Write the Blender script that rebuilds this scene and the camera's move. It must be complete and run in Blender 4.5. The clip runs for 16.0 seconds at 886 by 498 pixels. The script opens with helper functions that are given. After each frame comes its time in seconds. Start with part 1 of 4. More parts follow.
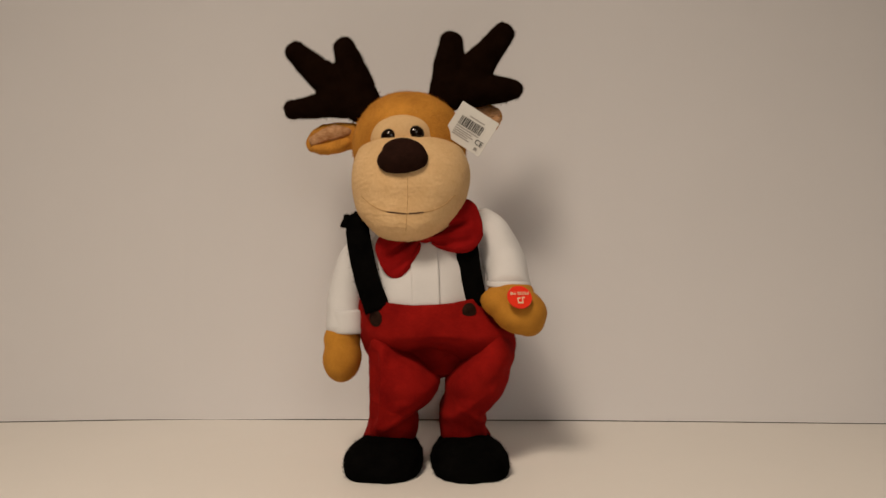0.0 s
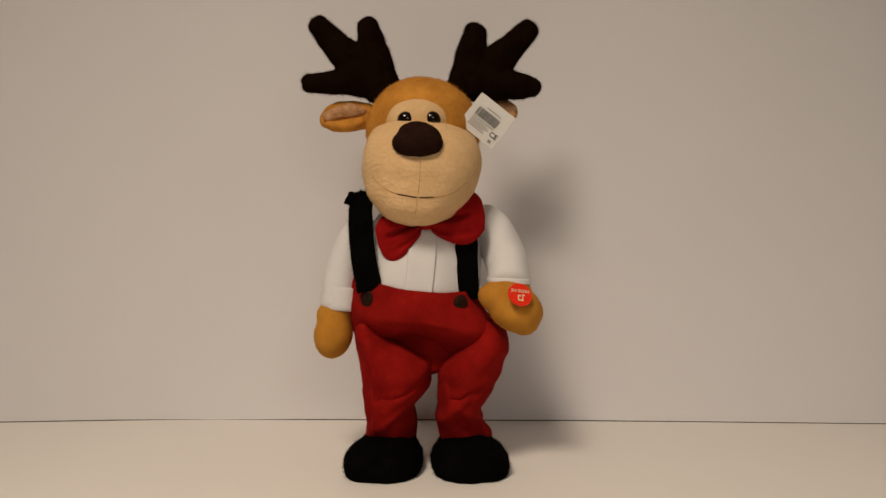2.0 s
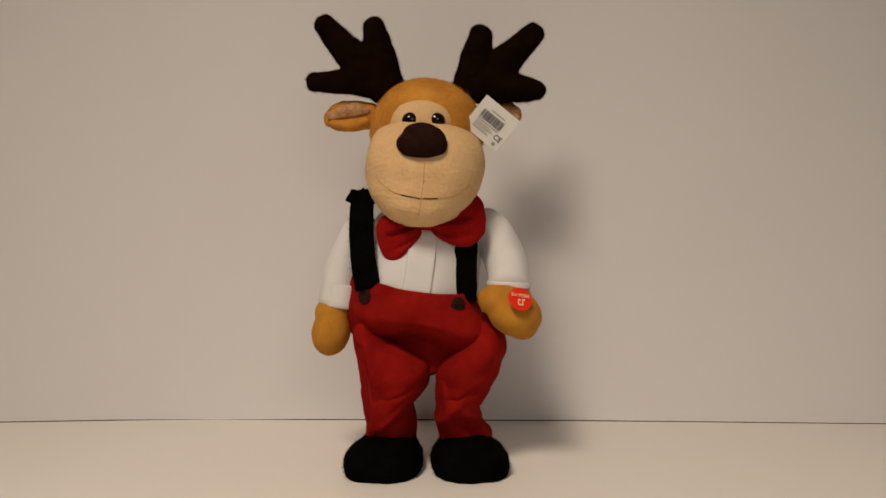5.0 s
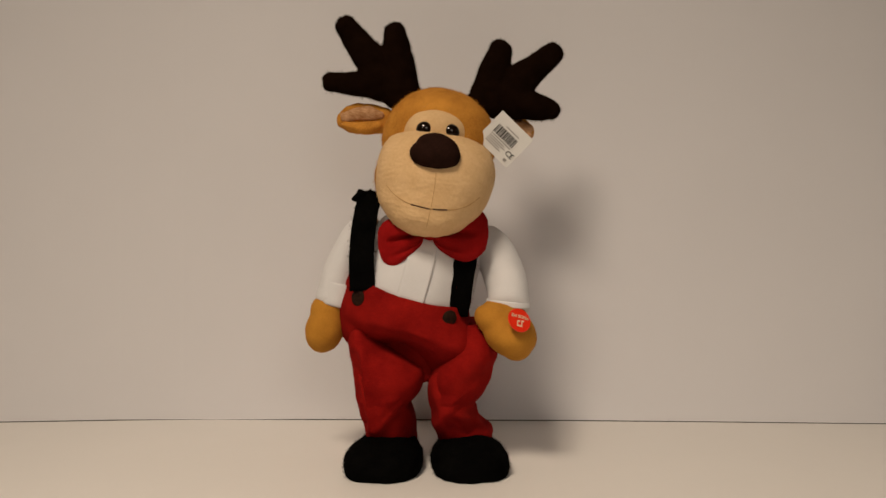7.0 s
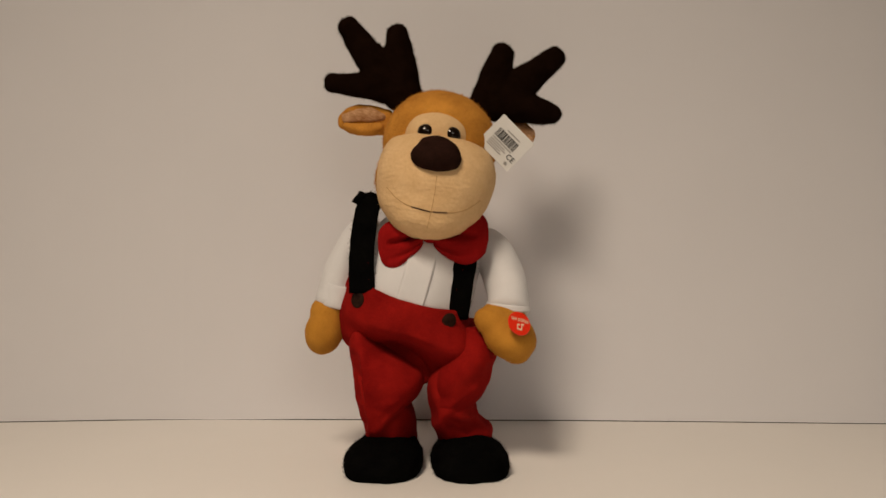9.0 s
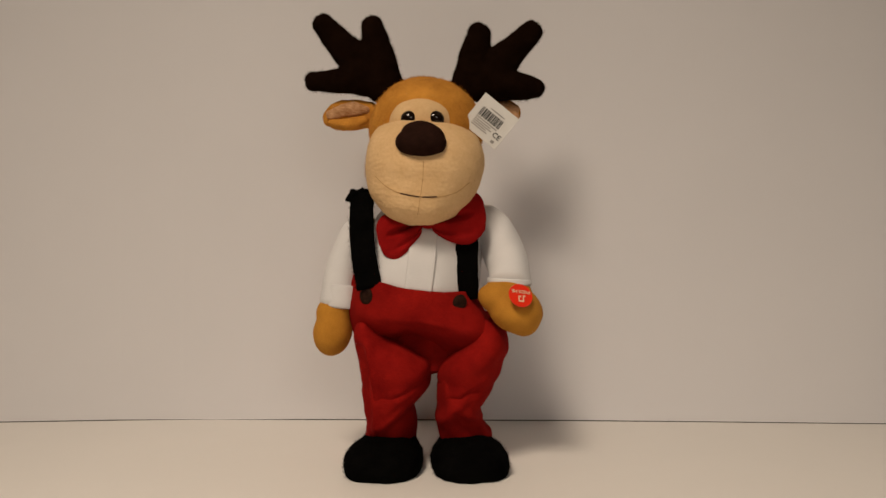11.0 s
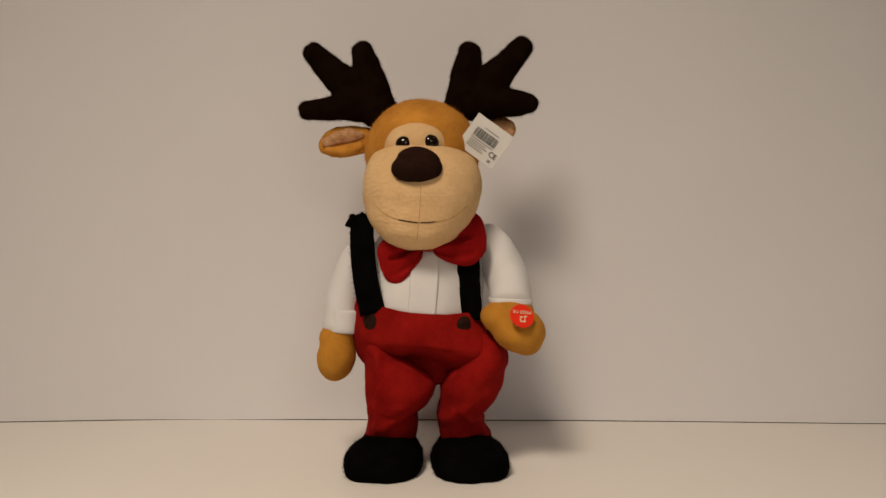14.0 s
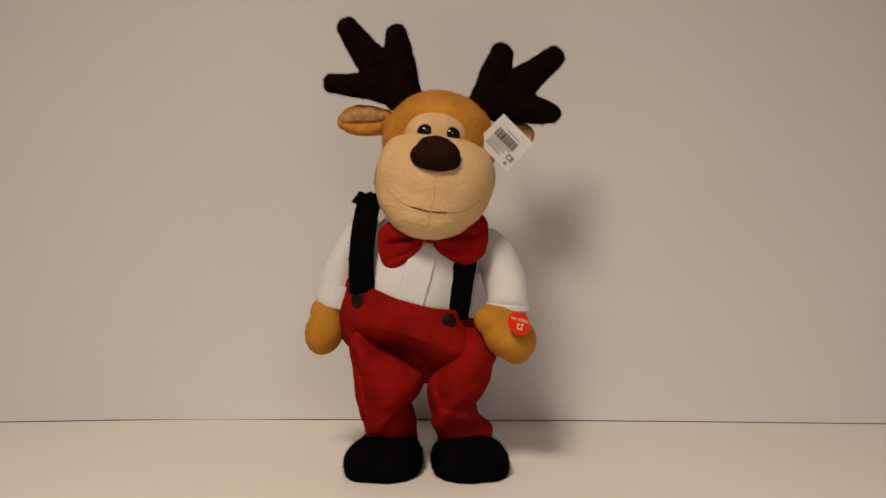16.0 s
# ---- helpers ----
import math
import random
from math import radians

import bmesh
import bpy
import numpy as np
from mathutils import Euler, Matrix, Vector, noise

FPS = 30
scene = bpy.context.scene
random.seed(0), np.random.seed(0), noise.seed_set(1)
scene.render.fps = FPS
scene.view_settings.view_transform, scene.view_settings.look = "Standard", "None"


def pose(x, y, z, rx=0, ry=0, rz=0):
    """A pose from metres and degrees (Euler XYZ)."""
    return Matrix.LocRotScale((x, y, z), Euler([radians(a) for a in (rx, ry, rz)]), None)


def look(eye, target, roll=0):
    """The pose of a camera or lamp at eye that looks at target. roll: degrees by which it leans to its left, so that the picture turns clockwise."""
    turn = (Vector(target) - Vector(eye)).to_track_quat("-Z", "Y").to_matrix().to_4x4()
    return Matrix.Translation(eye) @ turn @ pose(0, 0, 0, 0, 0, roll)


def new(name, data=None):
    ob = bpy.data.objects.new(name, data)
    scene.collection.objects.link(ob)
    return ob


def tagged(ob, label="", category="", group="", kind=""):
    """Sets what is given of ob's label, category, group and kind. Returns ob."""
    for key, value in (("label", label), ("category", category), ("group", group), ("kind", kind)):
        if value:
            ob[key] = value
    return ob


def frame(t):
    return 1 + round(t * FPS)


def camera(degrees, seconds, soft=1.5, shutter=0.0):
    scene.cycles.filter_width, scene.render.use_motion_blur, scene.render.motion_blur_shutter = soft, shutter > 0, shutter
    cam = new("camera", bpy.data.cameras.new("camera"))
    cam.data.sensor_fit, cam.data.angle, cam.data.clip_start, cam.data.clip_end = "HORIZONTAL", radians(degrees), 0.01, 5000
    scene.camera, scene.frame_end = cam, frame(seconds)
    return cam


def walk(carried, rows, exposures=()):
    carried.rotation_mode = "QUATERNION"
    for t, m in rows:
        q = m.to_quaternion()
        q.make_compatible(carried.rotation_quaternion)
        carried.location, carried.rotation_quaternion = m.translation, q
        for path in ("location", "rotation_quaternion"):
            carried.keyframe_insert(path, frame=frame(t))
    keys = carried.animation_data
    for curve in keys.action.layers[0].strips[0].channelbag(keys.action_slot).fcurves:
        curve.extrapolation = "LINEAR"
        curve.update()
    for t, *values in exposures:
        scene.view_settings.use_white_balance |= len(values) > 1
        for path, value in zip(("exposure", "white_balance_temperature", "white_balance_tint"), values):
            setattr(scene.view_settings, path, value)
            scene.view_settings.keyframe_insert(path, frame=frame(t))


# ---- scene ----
cam = camera(64.0, 16.0, soft=1.5, shutter=0.25)

# The camera stands still on the table in front of the toy.
CAM = pose(0.0, -0.62, 0.181, 90, 0, 0)
walk(cam, [(0.0, CAM), (16.0, CAM)], exposures=[(0.0, 0.0), (16.0, 0.0)])

# ---- light ----
world = bpy.data.worlds.new("world")
scene.world = world
world.use_nodes = True
world.node_tree.nodes["Background"].inputs[0].default_value = (0.6, 0.7, 1.0, 1)
world.node_tree.nodes["Background"].inputs[1].default_value = 0.02


def area_lamp(name, eye, target, size, watts, colour, spread=180):
    data = bpy.data.lights.new(name, "AREA")
    data.shape, data.energy, data.color = "RECTANGLE", watts, colour
    data.size, data.size_y = size
    data.spread = radians(spread)
    ob = new(name, data)
    ob.matrix_world = look(eye, target)
    return ob


area_lamp("room_lamp", (-0.43, -1.09, 1.44), (-0.05, -0.40, 0.0), (0.40, 0.40), 4.85, (1.0, 0.815, 0.63), 80)
area_lamp("front_lamp", (0.35, -1.45, 0.75), (0.12, -0.36, -0.20), (0.5, 0.5), 0.80, (1.0, 0.86, 0.72), 90)


# ---- materials ----
def material(name):
    m = bpy.data.materials.new(name)
    m.use_nodes = True
    nt = m.node_tree
    return m, nt, nt.nodes["Principled BSDF"]


def noise_node(nt, scale, detail=4.0, rough=0.6, stretch=(1, 1, 1)):
    co = nt.nodes.new("ShaderNodeTexCoord")
    mp = nt.nodes.new("ShaderNodeMapping")
    mp.inputs["Scale"].default_value = stretch
    n = nt.nodes.new("ShaderNodeTexNoise")
    n.inputs["Scale"].default_value, n.inputs["Detail"].default_value, n.inputs["Roughness"].default_value = scale, detail, rough
    nt.links.new(co.outputs["Object"], mp.inputs["Vector"])
    nt.links.new(mp.outputs["Vector"], n.inputs["Vector"])
    return n


def cloth(name, dark, light, pile=900, patch=60, rough=0.9, sheen=0.25, bump=0.35, depth=0.0006, sheen_tint=None, stretch=(1, 1, 1), spec=0.15):
    """A woven or plush cloth: two tones mixed by coarse patches and fine pile, with relief from the pile."""
    m, nt, b = material(name)
    fine, coarse = noise_node(nt, pile, 3, 0.6, stretch), noise_node(nt, patch, 4, 0.6)
    add = nt.nodes.new("ShaderNodeMath")
    add.operation = "MULTIPLY_ADD"
    add.inputs[1].default_value = 0.45
    half = nt.nodes.new("ShaderNodeMath")
    half.operation = "MULTIPLY"
    half.inputs[1].default_value = 0.55
    nt.links.new(coarse.outputs["Fac"], half.inputs[0])
    nt.links.new(fine.outputs["Fac"], add.inputs[0])
    nt.links.new(half.outputs[0], add.inputs[2])
    ramp = nt.nodes.new("ShaderNodeValToRGB")
    ramp.color_ramp.elements[0].position, ramp.color_ramp.elements[1].position = 0.36, 0.64
    ramp.color_ramp.elements[0].color, ramp.color_ramp.elements[1].color = (*dark, 1), (*light, 1)
    nt.links.new(add.outputs[0], ramp.inputs[0])
    nt.links.new(ramp.outputs[0], b.inputs["Base Color"])
    bm_ = nt.nodes.new("ShaderNodeBump")
    bm_.inputs["Strength"].default_value, bm_.inputs["Distance"].default_value = bump, depth
    nt.links.new(fine.outputs["Fac"], bm_.inputs["Height"])
    nt.links.new(bm_.outputs[0], b.inputs["Normal"])
    b.inputs["Roughness"].default_value = rough
    b.inputs["Specular IOR Level"].default_value = spec
    b.inputs["Sheen Weight"].default_value = sheen
    b.inputs["Sheen Roughness"].default_value = 0.5
    b.inputs["Sheen Tint"].default_value = (*(sheen_tint or light), 1)
    return m


def plain(name, colour, rough=0.5, metal=0.0, spec=0.5):
    m, nt, b = material(name)
    n = noise_node(nt, 180, 4)
    mix = nt.nodes.new("ShaderNodeMix")
    mix.data_type = "RGBA"
    mix.inputs[6].default_value = (*[c * 0.9 for c in colour], 1)
    mix.inputs[7].default_value = (*colour, 1)
    nt.links.new(n.outputs["Fac"], mix.inputs[0])
    nt.links.new(mix.outputs[2], b.inputs["Base Color"])
    b.inputs["Roughness"].default_value, b.inputs["Metallic"].default_value = rough, metal
    b.inputs["Specular IOR Level"].default_value = spec
    return m


def painted(name, colour, rough, spec=0.4):
    """A matt painted or laminated board with a faint mottle and a fine orange-peel relief."""
    m, nt, b = material(name)
    big, small = noise_node(nt, 4, 5, 0.6), noise_node(nt, 500, 2)
    ramp = nt.nodes.new("ShaderNodeValToRGB")
    ramp.color_ramp.elements[0].position, ramp.color_ramp.elements[1].position = 0.3, 0.7
    ramp.color_ramp.elements[0].color = (*[c * 0.965 for c in colour], 1)
    ramp.color_ramp.elements[1].color = (*colour, 1)
    nt.links.new(big.outputs["Fac"], ramp.inputs[0])
    nt.links.new(ramp.outputs[0], b.inputs["Base Color"])
    bp = nt.nodes.new("ShaderNodeBump")
    bp.inputs["Strength"].default_value, bp.inputs["Distance"].default_value = 0.08, 0.0003
    nt.links.new(small.outputs["Fac"], bp.inputs["Height"])
    nt.links.new(bp.outputs[0], b.inputs["Normal"])
    b.inputs["Roughness"].default_value, b.inputs["Specular IOR Level"].default_value = rough, spec
    return m


M_WALL = painted("white_wall_paint", (0.77, 0.77, 0.80), 0.7, 0.25)
M_TABLE = painted("white_laminate", (0.80, 0.78, 0.75), 0.45, 0.4)
M_ROOM = painted("room_paint", (0.62, 0.58, 0.52), 0.8, 0.2)
M_DARK = plain("dark_gap", (0.03, 0.028, 0.025), 0.9, 0, 0.1)
M_TAN = cloth("tan_plush", (0.35, 0.14, 0.019), (0.66, 0.30, 0.048), 1400, 38, sheen=0.06)
M_PAW = cloth("ochre_plush", (0.40, 0.175, 0.022), (0.53, 0.24, 0.032), 1400, 60, sheen=0.06)
M_BEIGE = cloth("beige_plush", (0.635, 0.415, 0.205), (0.72, 0.495, 0.262), 420, 60, sheen=0.06, bump=0.5, depth=0.0011)
M_EARIN = cloth("ear_lining", (0.30, 0.13, 0.045), (0.58, 0.35, 0.19), 700, 110, sheen=0.4, stretch=(0.4, 1, 1.6))
M_ANTLER = cloth("dark_brown_plush", (0.006, 0.0026, 0.0013), (0.011, 0.005, 0.0026), 900, 60, sheen=0.01, spec=0.01, sheen_tint=(0.25, 0.12, 0.07))
M_NOSE = cloth("nose_plush", (0.013, 0.006, 0.004), (0.026, 0.011, 0.008), 1200, 120, sheen=0.03, spec=0.02, sheen_tint=(0.3, 0.12, 0.08))
M_BLACK = cloth("black_plush", (0.0012, 0.0012, 0.0012), (0.0035, 0.0033, 0.003), 900, 80, sheen=0.0, spec=0.01, sheen_tint=(0.2, 0.2, 0.2))
M_SHIRT = cloth("white_shirt", (0.63, 0.63, 0.64), (0.69, 0.69, 0.70), 1600, 30, 0.85, 0.1, 0.15, 0.0002)
M_RED = cloth("red_fleece", (0.150, 0.004, 0.004), (0.30, 0.011, 0.008), 1300, 32, 0.95, 0.05, 0.3, 0.0004, sheen_tint=(0.7, 0.05, 0.05), spec=0.02)
M_BOW = cloth("red_velvet", (0.20, 0.005, 0.005), (0.29, 0.009, 0.009), 1300, 50, 0.95, 0.06, 0.3, 0.0004, sheen_tint=(0.8, 0.06, 0.06), spec=0.02)
M_BUTTON = cloth("brown_button_stitch", (0.012, 0.005, 0.004), (0.032, 0.014, 0.008), 500, 200, 0.7, 0.0, spec=0.05)
M_EYE = plain("black_glossy_plastic", (0.008, 0.004, 0.002), 0.12, 0, 0.4)
M_THREAD = plain("dark_stitch_thread", (0.07, 0.035, 0.02), 0.8, 0, 0.2)
M_SEAM = plain("beige_seam_thread", (0.50, 0.30, 0.125), 0.9, 0, 0.1)
M_PAPER = plain("white_card", (0.70, 0.70, 0.68), 0.55, 0, 0.4)
M_INK = plain("black_ink", (0.02, 0.02, 0.02), 0.6, 0, 0.3)
M_GREYINK = plain("grey_ink", (0.30, 0.29, 0.28), 0.6, 0, 0.3)
M_STICKER = plain("red_orange_sticker", (0.80, 0.030, 0.008), 0.35, 0, 0.4)
M_STICKINK = plain("cream_ink", (0.80, 0.62, 0.42), 0.5, 0, 0.3)
M_PLASTIC = plain("clear_fastener", (0.7, 0.7, 0.68), 0.3, 0, 0.5)

# ---- mesh helpers ----
ORIGIN = {}


def origin_of(parent):
    return ORIGIN.get(parent.name, Vector((0, 0, 0))) if parent else Vector((0, 0, 0))


def smooth_faces(me):
    me.polygons.foreach_set("use_smooth", [True] * len(me.polygons))


def part(name, shape, mat, parent, label="", pivot=None, flat=False):
    """Links a bmesh or mesh, built in the toy's space, as one mesh object under parent; pivot: the point about which it turns."""
    if isinstance(shape, bmesh.types.BMesh):
        me = bpy.data.meshes.new(name)
        shape.to_mesh(me)
        shape.free()
    else:
        me = shape
    if not flat:
        smooth_faces(me)
    me.materials.clear()
    me.materials.append(mat)
    ob = new(name, me)
    base = origin_of(parent)
    org = Vector(pivot) if pivot is not None else base
    me.transform(Matrix.Translation(-org))
    ob.parent = parent
    ob.location = org - base
    ORIGIN[ob.name] = org
    if label:
        ob["label"] = label
    return ob


def ellipsoid(c, r, turn=(0, 0, 0), power=2.0, u=40, v=24):
    bm = bmesh.new()
    bmesh.ops.create_uvsphere(bm, u_segments=u, v_segments=v, radius=1)
    rot = Euler([radians(a) for a in turn]).to_matrix()
    for w in bm.verts:
        p = w.co
        if power != 2.0:
            s = (abs(p.x) ** power + abs(p.y) ** power + abs(p.z) ** power) ** (-1 / power)
            p = p * s
        w.co = rot @ Vector((p.x * r[0], p.y * r[1], p.z * r[2])) + Vector(c)
    return bm


def sweep(points, radii, n=24, side=(0, 1, 0), cap=0.6):
    """A tube along points; each radius is one number or (across, along side). Its ends are rounded."""
    pts = [Vector(p) for p in points]
    rad = [(r, r) if isinstance(r, (int, float)) else r for r in radii]
    # round ends
    a, b = (pts[0] - pts[1]).normalized(), (pts[-1] - pts[-2]).normalized()
    head, tail = [], []
    for k in (0.15, 0.45, 0.75, 0.95):
        c = math.sqrt(1 - k * k)
        head.insert(0, (pts[0] + a * min(rad[0]) * cap * k, (rad[0][0] * c, rad[0][1] * c)))
        tail.append((pts[-1] + b * min(rad[-1]) * cap * k, (rad[-1][0] * c, rad[-1][1] * c)))
    line = head + list(zip(pts, rad)) + tail
    bm, rings = bmesh.new(), []
    for i, (p, r) in enumerate(line):
        d = (line[min(i + 1, len(line) - 1)][0] - line[max(i - 1, 0)][0]).normalized()
        v = Vector(side)
        v = (v - d * v.dot(d)).normalized()
        u = v.cross(d)
        rings.append([bm.verts.new(p + u * math.cos(2 * math.pi * k / n) * r[0] + v * math.sin(2 * math.pi * k / n) * r[1]) for k in range(n)])
    for r0, r1 in zip(rings, rings[1:]):
        for k in range(n):
            bm.faces.new((r0[k], r0[(k + 1) % n], r1[(k + 1) % n], r1[k]))
    bm.faces.new(rings[0])
    bm.faces.new(rings[-1])
    bmesh.ops.recalc_face_normals(bm, faces=bm.faces)
    return bm


def spline(rows, steps):
    """Smooth rows of numbers into steps pieces between each two (Catmull-Rom)."""
    a = [np.array(r, float) for r in rows]
    a = [2 * a[0] - a[1]] + a + [2 * a[-1] - a[-2]]
    out = []
    for i in range(1, len(a) - 2):
        for k in range(steps):
            t = k / steps
            out.append(0.5 * ((2 * a[i]) + (a[i + 1] - a[i - 1]) * t + (2 * a[i - 1] - 5 * a[i] + 4 * a[i + 1] - a[i + 2]) * t * t
                              + (3 * a[i] - a[i - 1] - 3 * a[i + 1] + a[i + 2]) * t ** 3))
    out.append(a[-2])
    return out


def barrel(rows, n=48, steps=4, power=2.3):
    """A closed body of level rings: rows of (z, x, y, half width, half depth), from top to bottom."""
    bm, rings = bmesh.new(), []
    for z, x, y, w, d in spline(rows, steps):
        ring = []
        for k in range(n):
            c, s = math.cos(2 * math.pi * k / n), math.sin(2 * math.pi * k / n)
            ring.append(bm.verts.new((x + math.copysign(abs(c) ** (2 / power), c) * w, y + math.copysign(abs(s) ** (2 / power), s) * d, z)))
        rings.append(ring)
    for r0, r1 in zip(rings, rings[1:]):
        for k in range(n):
            bm.faces.new((r0[k], r0[(k + 1) % n], r1[(k + 1) % n], r1[k]))
    bm.faces.new(rings[0])
    bm.faces.new(rings[-1])
    bmesh.ops.recalc_face_normals(bm, faces=bm.faces)
    return bm


def fused(shapes, voxel=0.002, rounds=6):
    """Merges overlapping bodies into one soft skin."""
    me = bpy.data.meshes.new("raw")
    bm = bmesh.new()
    for s in shapes:
        tmp = bpy.data.meshes.new("tmp")
        s.to_mesh(tmp)
        s.free()
        bm.from_mesh(tmp)
        bpy.data.meshes.remove(tmp)
    bm.to_mesh(me)
    bm.free()
    ob = new("raw", me)
    r = ob.modifiers.new("skin", "REMESH")
    r.mode, r.voxel_size = "VOXEL", voxel
    s = ob.modifiers.new("soft", "SMOOTH")
    s.factor, s.iterations = 0.5, rounds
    got = bpy.data.meshes.new_from_object(ob.evaluated_get(bpy.context.evaluated_depsgraph_get()))
    bpy.data.objects.remove(ob)
    return got


def as_mesh(bm):
    me = bpy.data.meshes.new("shape")
    bm.to_mesh(me)
    bm.free()
    return me


def ruffle(me, amount, scale, stretch=(1, 1, 1), seed=0.0):
    """Pushes the skin in and out along its normals by soft noise."""
    nors = [v.normal.copy() for v in me.vertices]
    for v, nn in zip(me.vertices, nors):
        q = Vector((v.co.x * stretch[0], v.co.y * stretch[1], v.co.z * stretch[2])) * scale + Vector((seed, seed, seed))
        v.co += nn * noise.noise(q) * amount
    me.update()
    return me


def fold(me, a, b, width, height):
    """Raises (or sinks) a soft fold in the front of a skin along the line from a to b."""
    a, b = Vector((a[0], a[2])), Vector((b[0], b[2]))
    d = b - a
    nors = [v.normal.copy() for v in me.vertices]
    for v, nn in zip(me.vertices, nors):
        if nn.y < 0.25:
            p = Vector((v.co.x, v.co.z))
            f = max(0, min(1, (p - a).dot(d) / d.length_squared))
            off = (p - (a + d * f)).length / width
            v.co += nn * height * math.exp(-off * off) * math.sin(math.pi * (0.15 + 0.7 * f))
    me.update()
    return me


def furry(me, count, length, width=0.00018, seed=1, droop=0.4):
    """Adds short hairs, each one thin blade, all over a skin."""
    rng = random.Random(seed)
    faces = [(p.center.copy(), p.normal.copy(), p.area) for p in me.polygons]
    chosen = rng.choices(faces, [f[2] for f in faces], k=count)
    bm = bmesh.new()
    bm.from_mesh(me)
    for c, nn, ar in chosen:
        e = math.sqrt(ar) * 0.5
        c = c + Vector((rng.uniform(-e, e), rng.uniform(-e, e), rng.uniform(-e, e)))
        d = (nn + Vector((rng.gauss(0, droop), rng.gauss(0, droop), rng.gauss(0, droop) - 0.15))).normalized()
        s = d.cross(Vector((rng.gauss(0, 1), rng.gauss(0, 1), rng.gauss(0, 1)))).normalized() * width
        ln = length * rng.uniform(0.5, 1.2)
        bm.faces.new((bm.verts.new(c - s - nn * 0.0005), bm.verts.new(c + s - nn * 0.0005), bm.verts.new(c + d * ln)))
    out = bpy.data.meshes.new("fur")
    bm.to_mesh(out)
    bm.free()
    return out


def slab(lo, hi, bevel=0.0):
    bm = bmesh.new()
    bmesh.ops.create_cube(bm, size=1)
    for v in bm.verts:
        v.co = Vector([(a + b) / 2 + c * (b - a) for a, b, c in zip(lo, hi, v.co)])
    if bevel:
        bmesh.ops.bevel(bm, geom=list(bm.edges), offset=bevel, segments=3, affect="EDGES", profile=0.5)
    return bm


def structure(name, bm, mat, label, category):
    ob = part(name, bm, mat, None, flat=True)
    return tagged(ob, label, category, kind="structure")


# ---- the place: a white table against a slightly bowed white wall, in a closed room ----
WALL_LINE = [(-2.0, 0.100, 0.0009), (-0.462, 0.1195, 0.0009), (-0.34, 0.1285, 0.0009), (-0.275, 0.1315, 0.0004), (-0.245, 0.1315, 0.0002), (-0.2, 0.1315, 0.0004),
             (-0.15, 0.131, 0.0009), (0.13, 0.1265, 0.0010), (0.30, 0.120, 0.0008), (0.46, 0.1125, 0.0008), (2.0, 0.06, 0.0008)]


def wall_sheet(z0, z1, back):
    bm = bmesh.new()
    rows = []
    for y_off in (0.0, back):
        for z in (z0, z1):
            rows.append([bm.verts.new((x, y + y_off, gap if z is None else z)) for x, y, gap in WALL_LINE])
    f0, f1, b0, b1 = rows
    n = len(WALL_LINE)
    for i in range(n - 1):
        for a, b in ((f0, f1), (f1, b1), (b1, b0), (b0, f0)):
            bm.faces.new((a[i], a[i + 1], b[i + 1], b[i]))
    for i in (0, n - 1):
        bm.faces.new((f0[i], f1[i], b1[i], b0[i]))
    bmesh.ops.recalc_face_normals(bm, faces=bm.faces)
    return bm


structure("wall_north", wall_sheet(None, 1.75, 0.06), M_WALL, "plain white painted wall standing behind the table", "wall")
structure("gap", wall_sheet(-0.03, None, 0.05), M_DARK, "dark narrow joint between the table and the wall", "joint")
TABLE = slab((-1.6, -1.0, -0.03), (1.6, 0.30, 0.0))
structure("tabletop", TABLE, M_TABLE, "smooth white laminate tabletop pushed against the wall", "table")
structure("wall_south", slab((-2.06, -3.06, -0.75), (2.06, -3.0, 1.75)), M_ROOM, "plain pale wall that closes the room", "wall")
structure("wall_east", slab((2.0, -3.0, -0.75), (2.06, 0.25, 1.75)), M_ROOM, "plain pale side wall of the room", "wall")
structure("wall_west", slab((-2.06, -3.0, -0.75), (-2.0, 0.25, 1.75)), M_ROOM, "plain pale side wall of the room", "wall")
structure("floor", slab((-2.06, -3.06, -0.81), (2.06, 0.3, -0.75)), M_ROOM, "plain floor of the room below the table", "floor")
structure("ceiling", slab((-2.06, -3.06, 1.75), (2.06, 0.3, 1.81)), M_ROOM, "plain pale ceiling of the room", "ceiling")

# ---- the plush reindeer ----
toy = tagged(new("plush_reindeer"), "dancing tan plush reindeer in red trousers and white shirt", "soft toy")
toy.location = (-0.014, 0, 0)
ORIGIN[toy.name] = Vector((-0.014, 0, 0))

# head
NOSE = Vector((-0.0290, -0.0920, 0.2479))
JAW = Vector((-0.0260, -0.0400, 0.2300))
NECK = Vector((-0.0277, -0.0100, 0.2398))
skull = ruffle(fused([ellipsoid((-0.0282, 0.0000, 0.2694), (0.0500, 0.050, 0.0465)),
                      ellipsoid((-0.0282, 0.0000, 0.2358), (0.0490, 0.048, 0.045))], 0.0022, 10), 0.0007, 60)
head = part("head", furry(skull, 16000, 0.0019, 0.00014, 52), M_TAN, toy, "tan plush head", pivot=NECK)

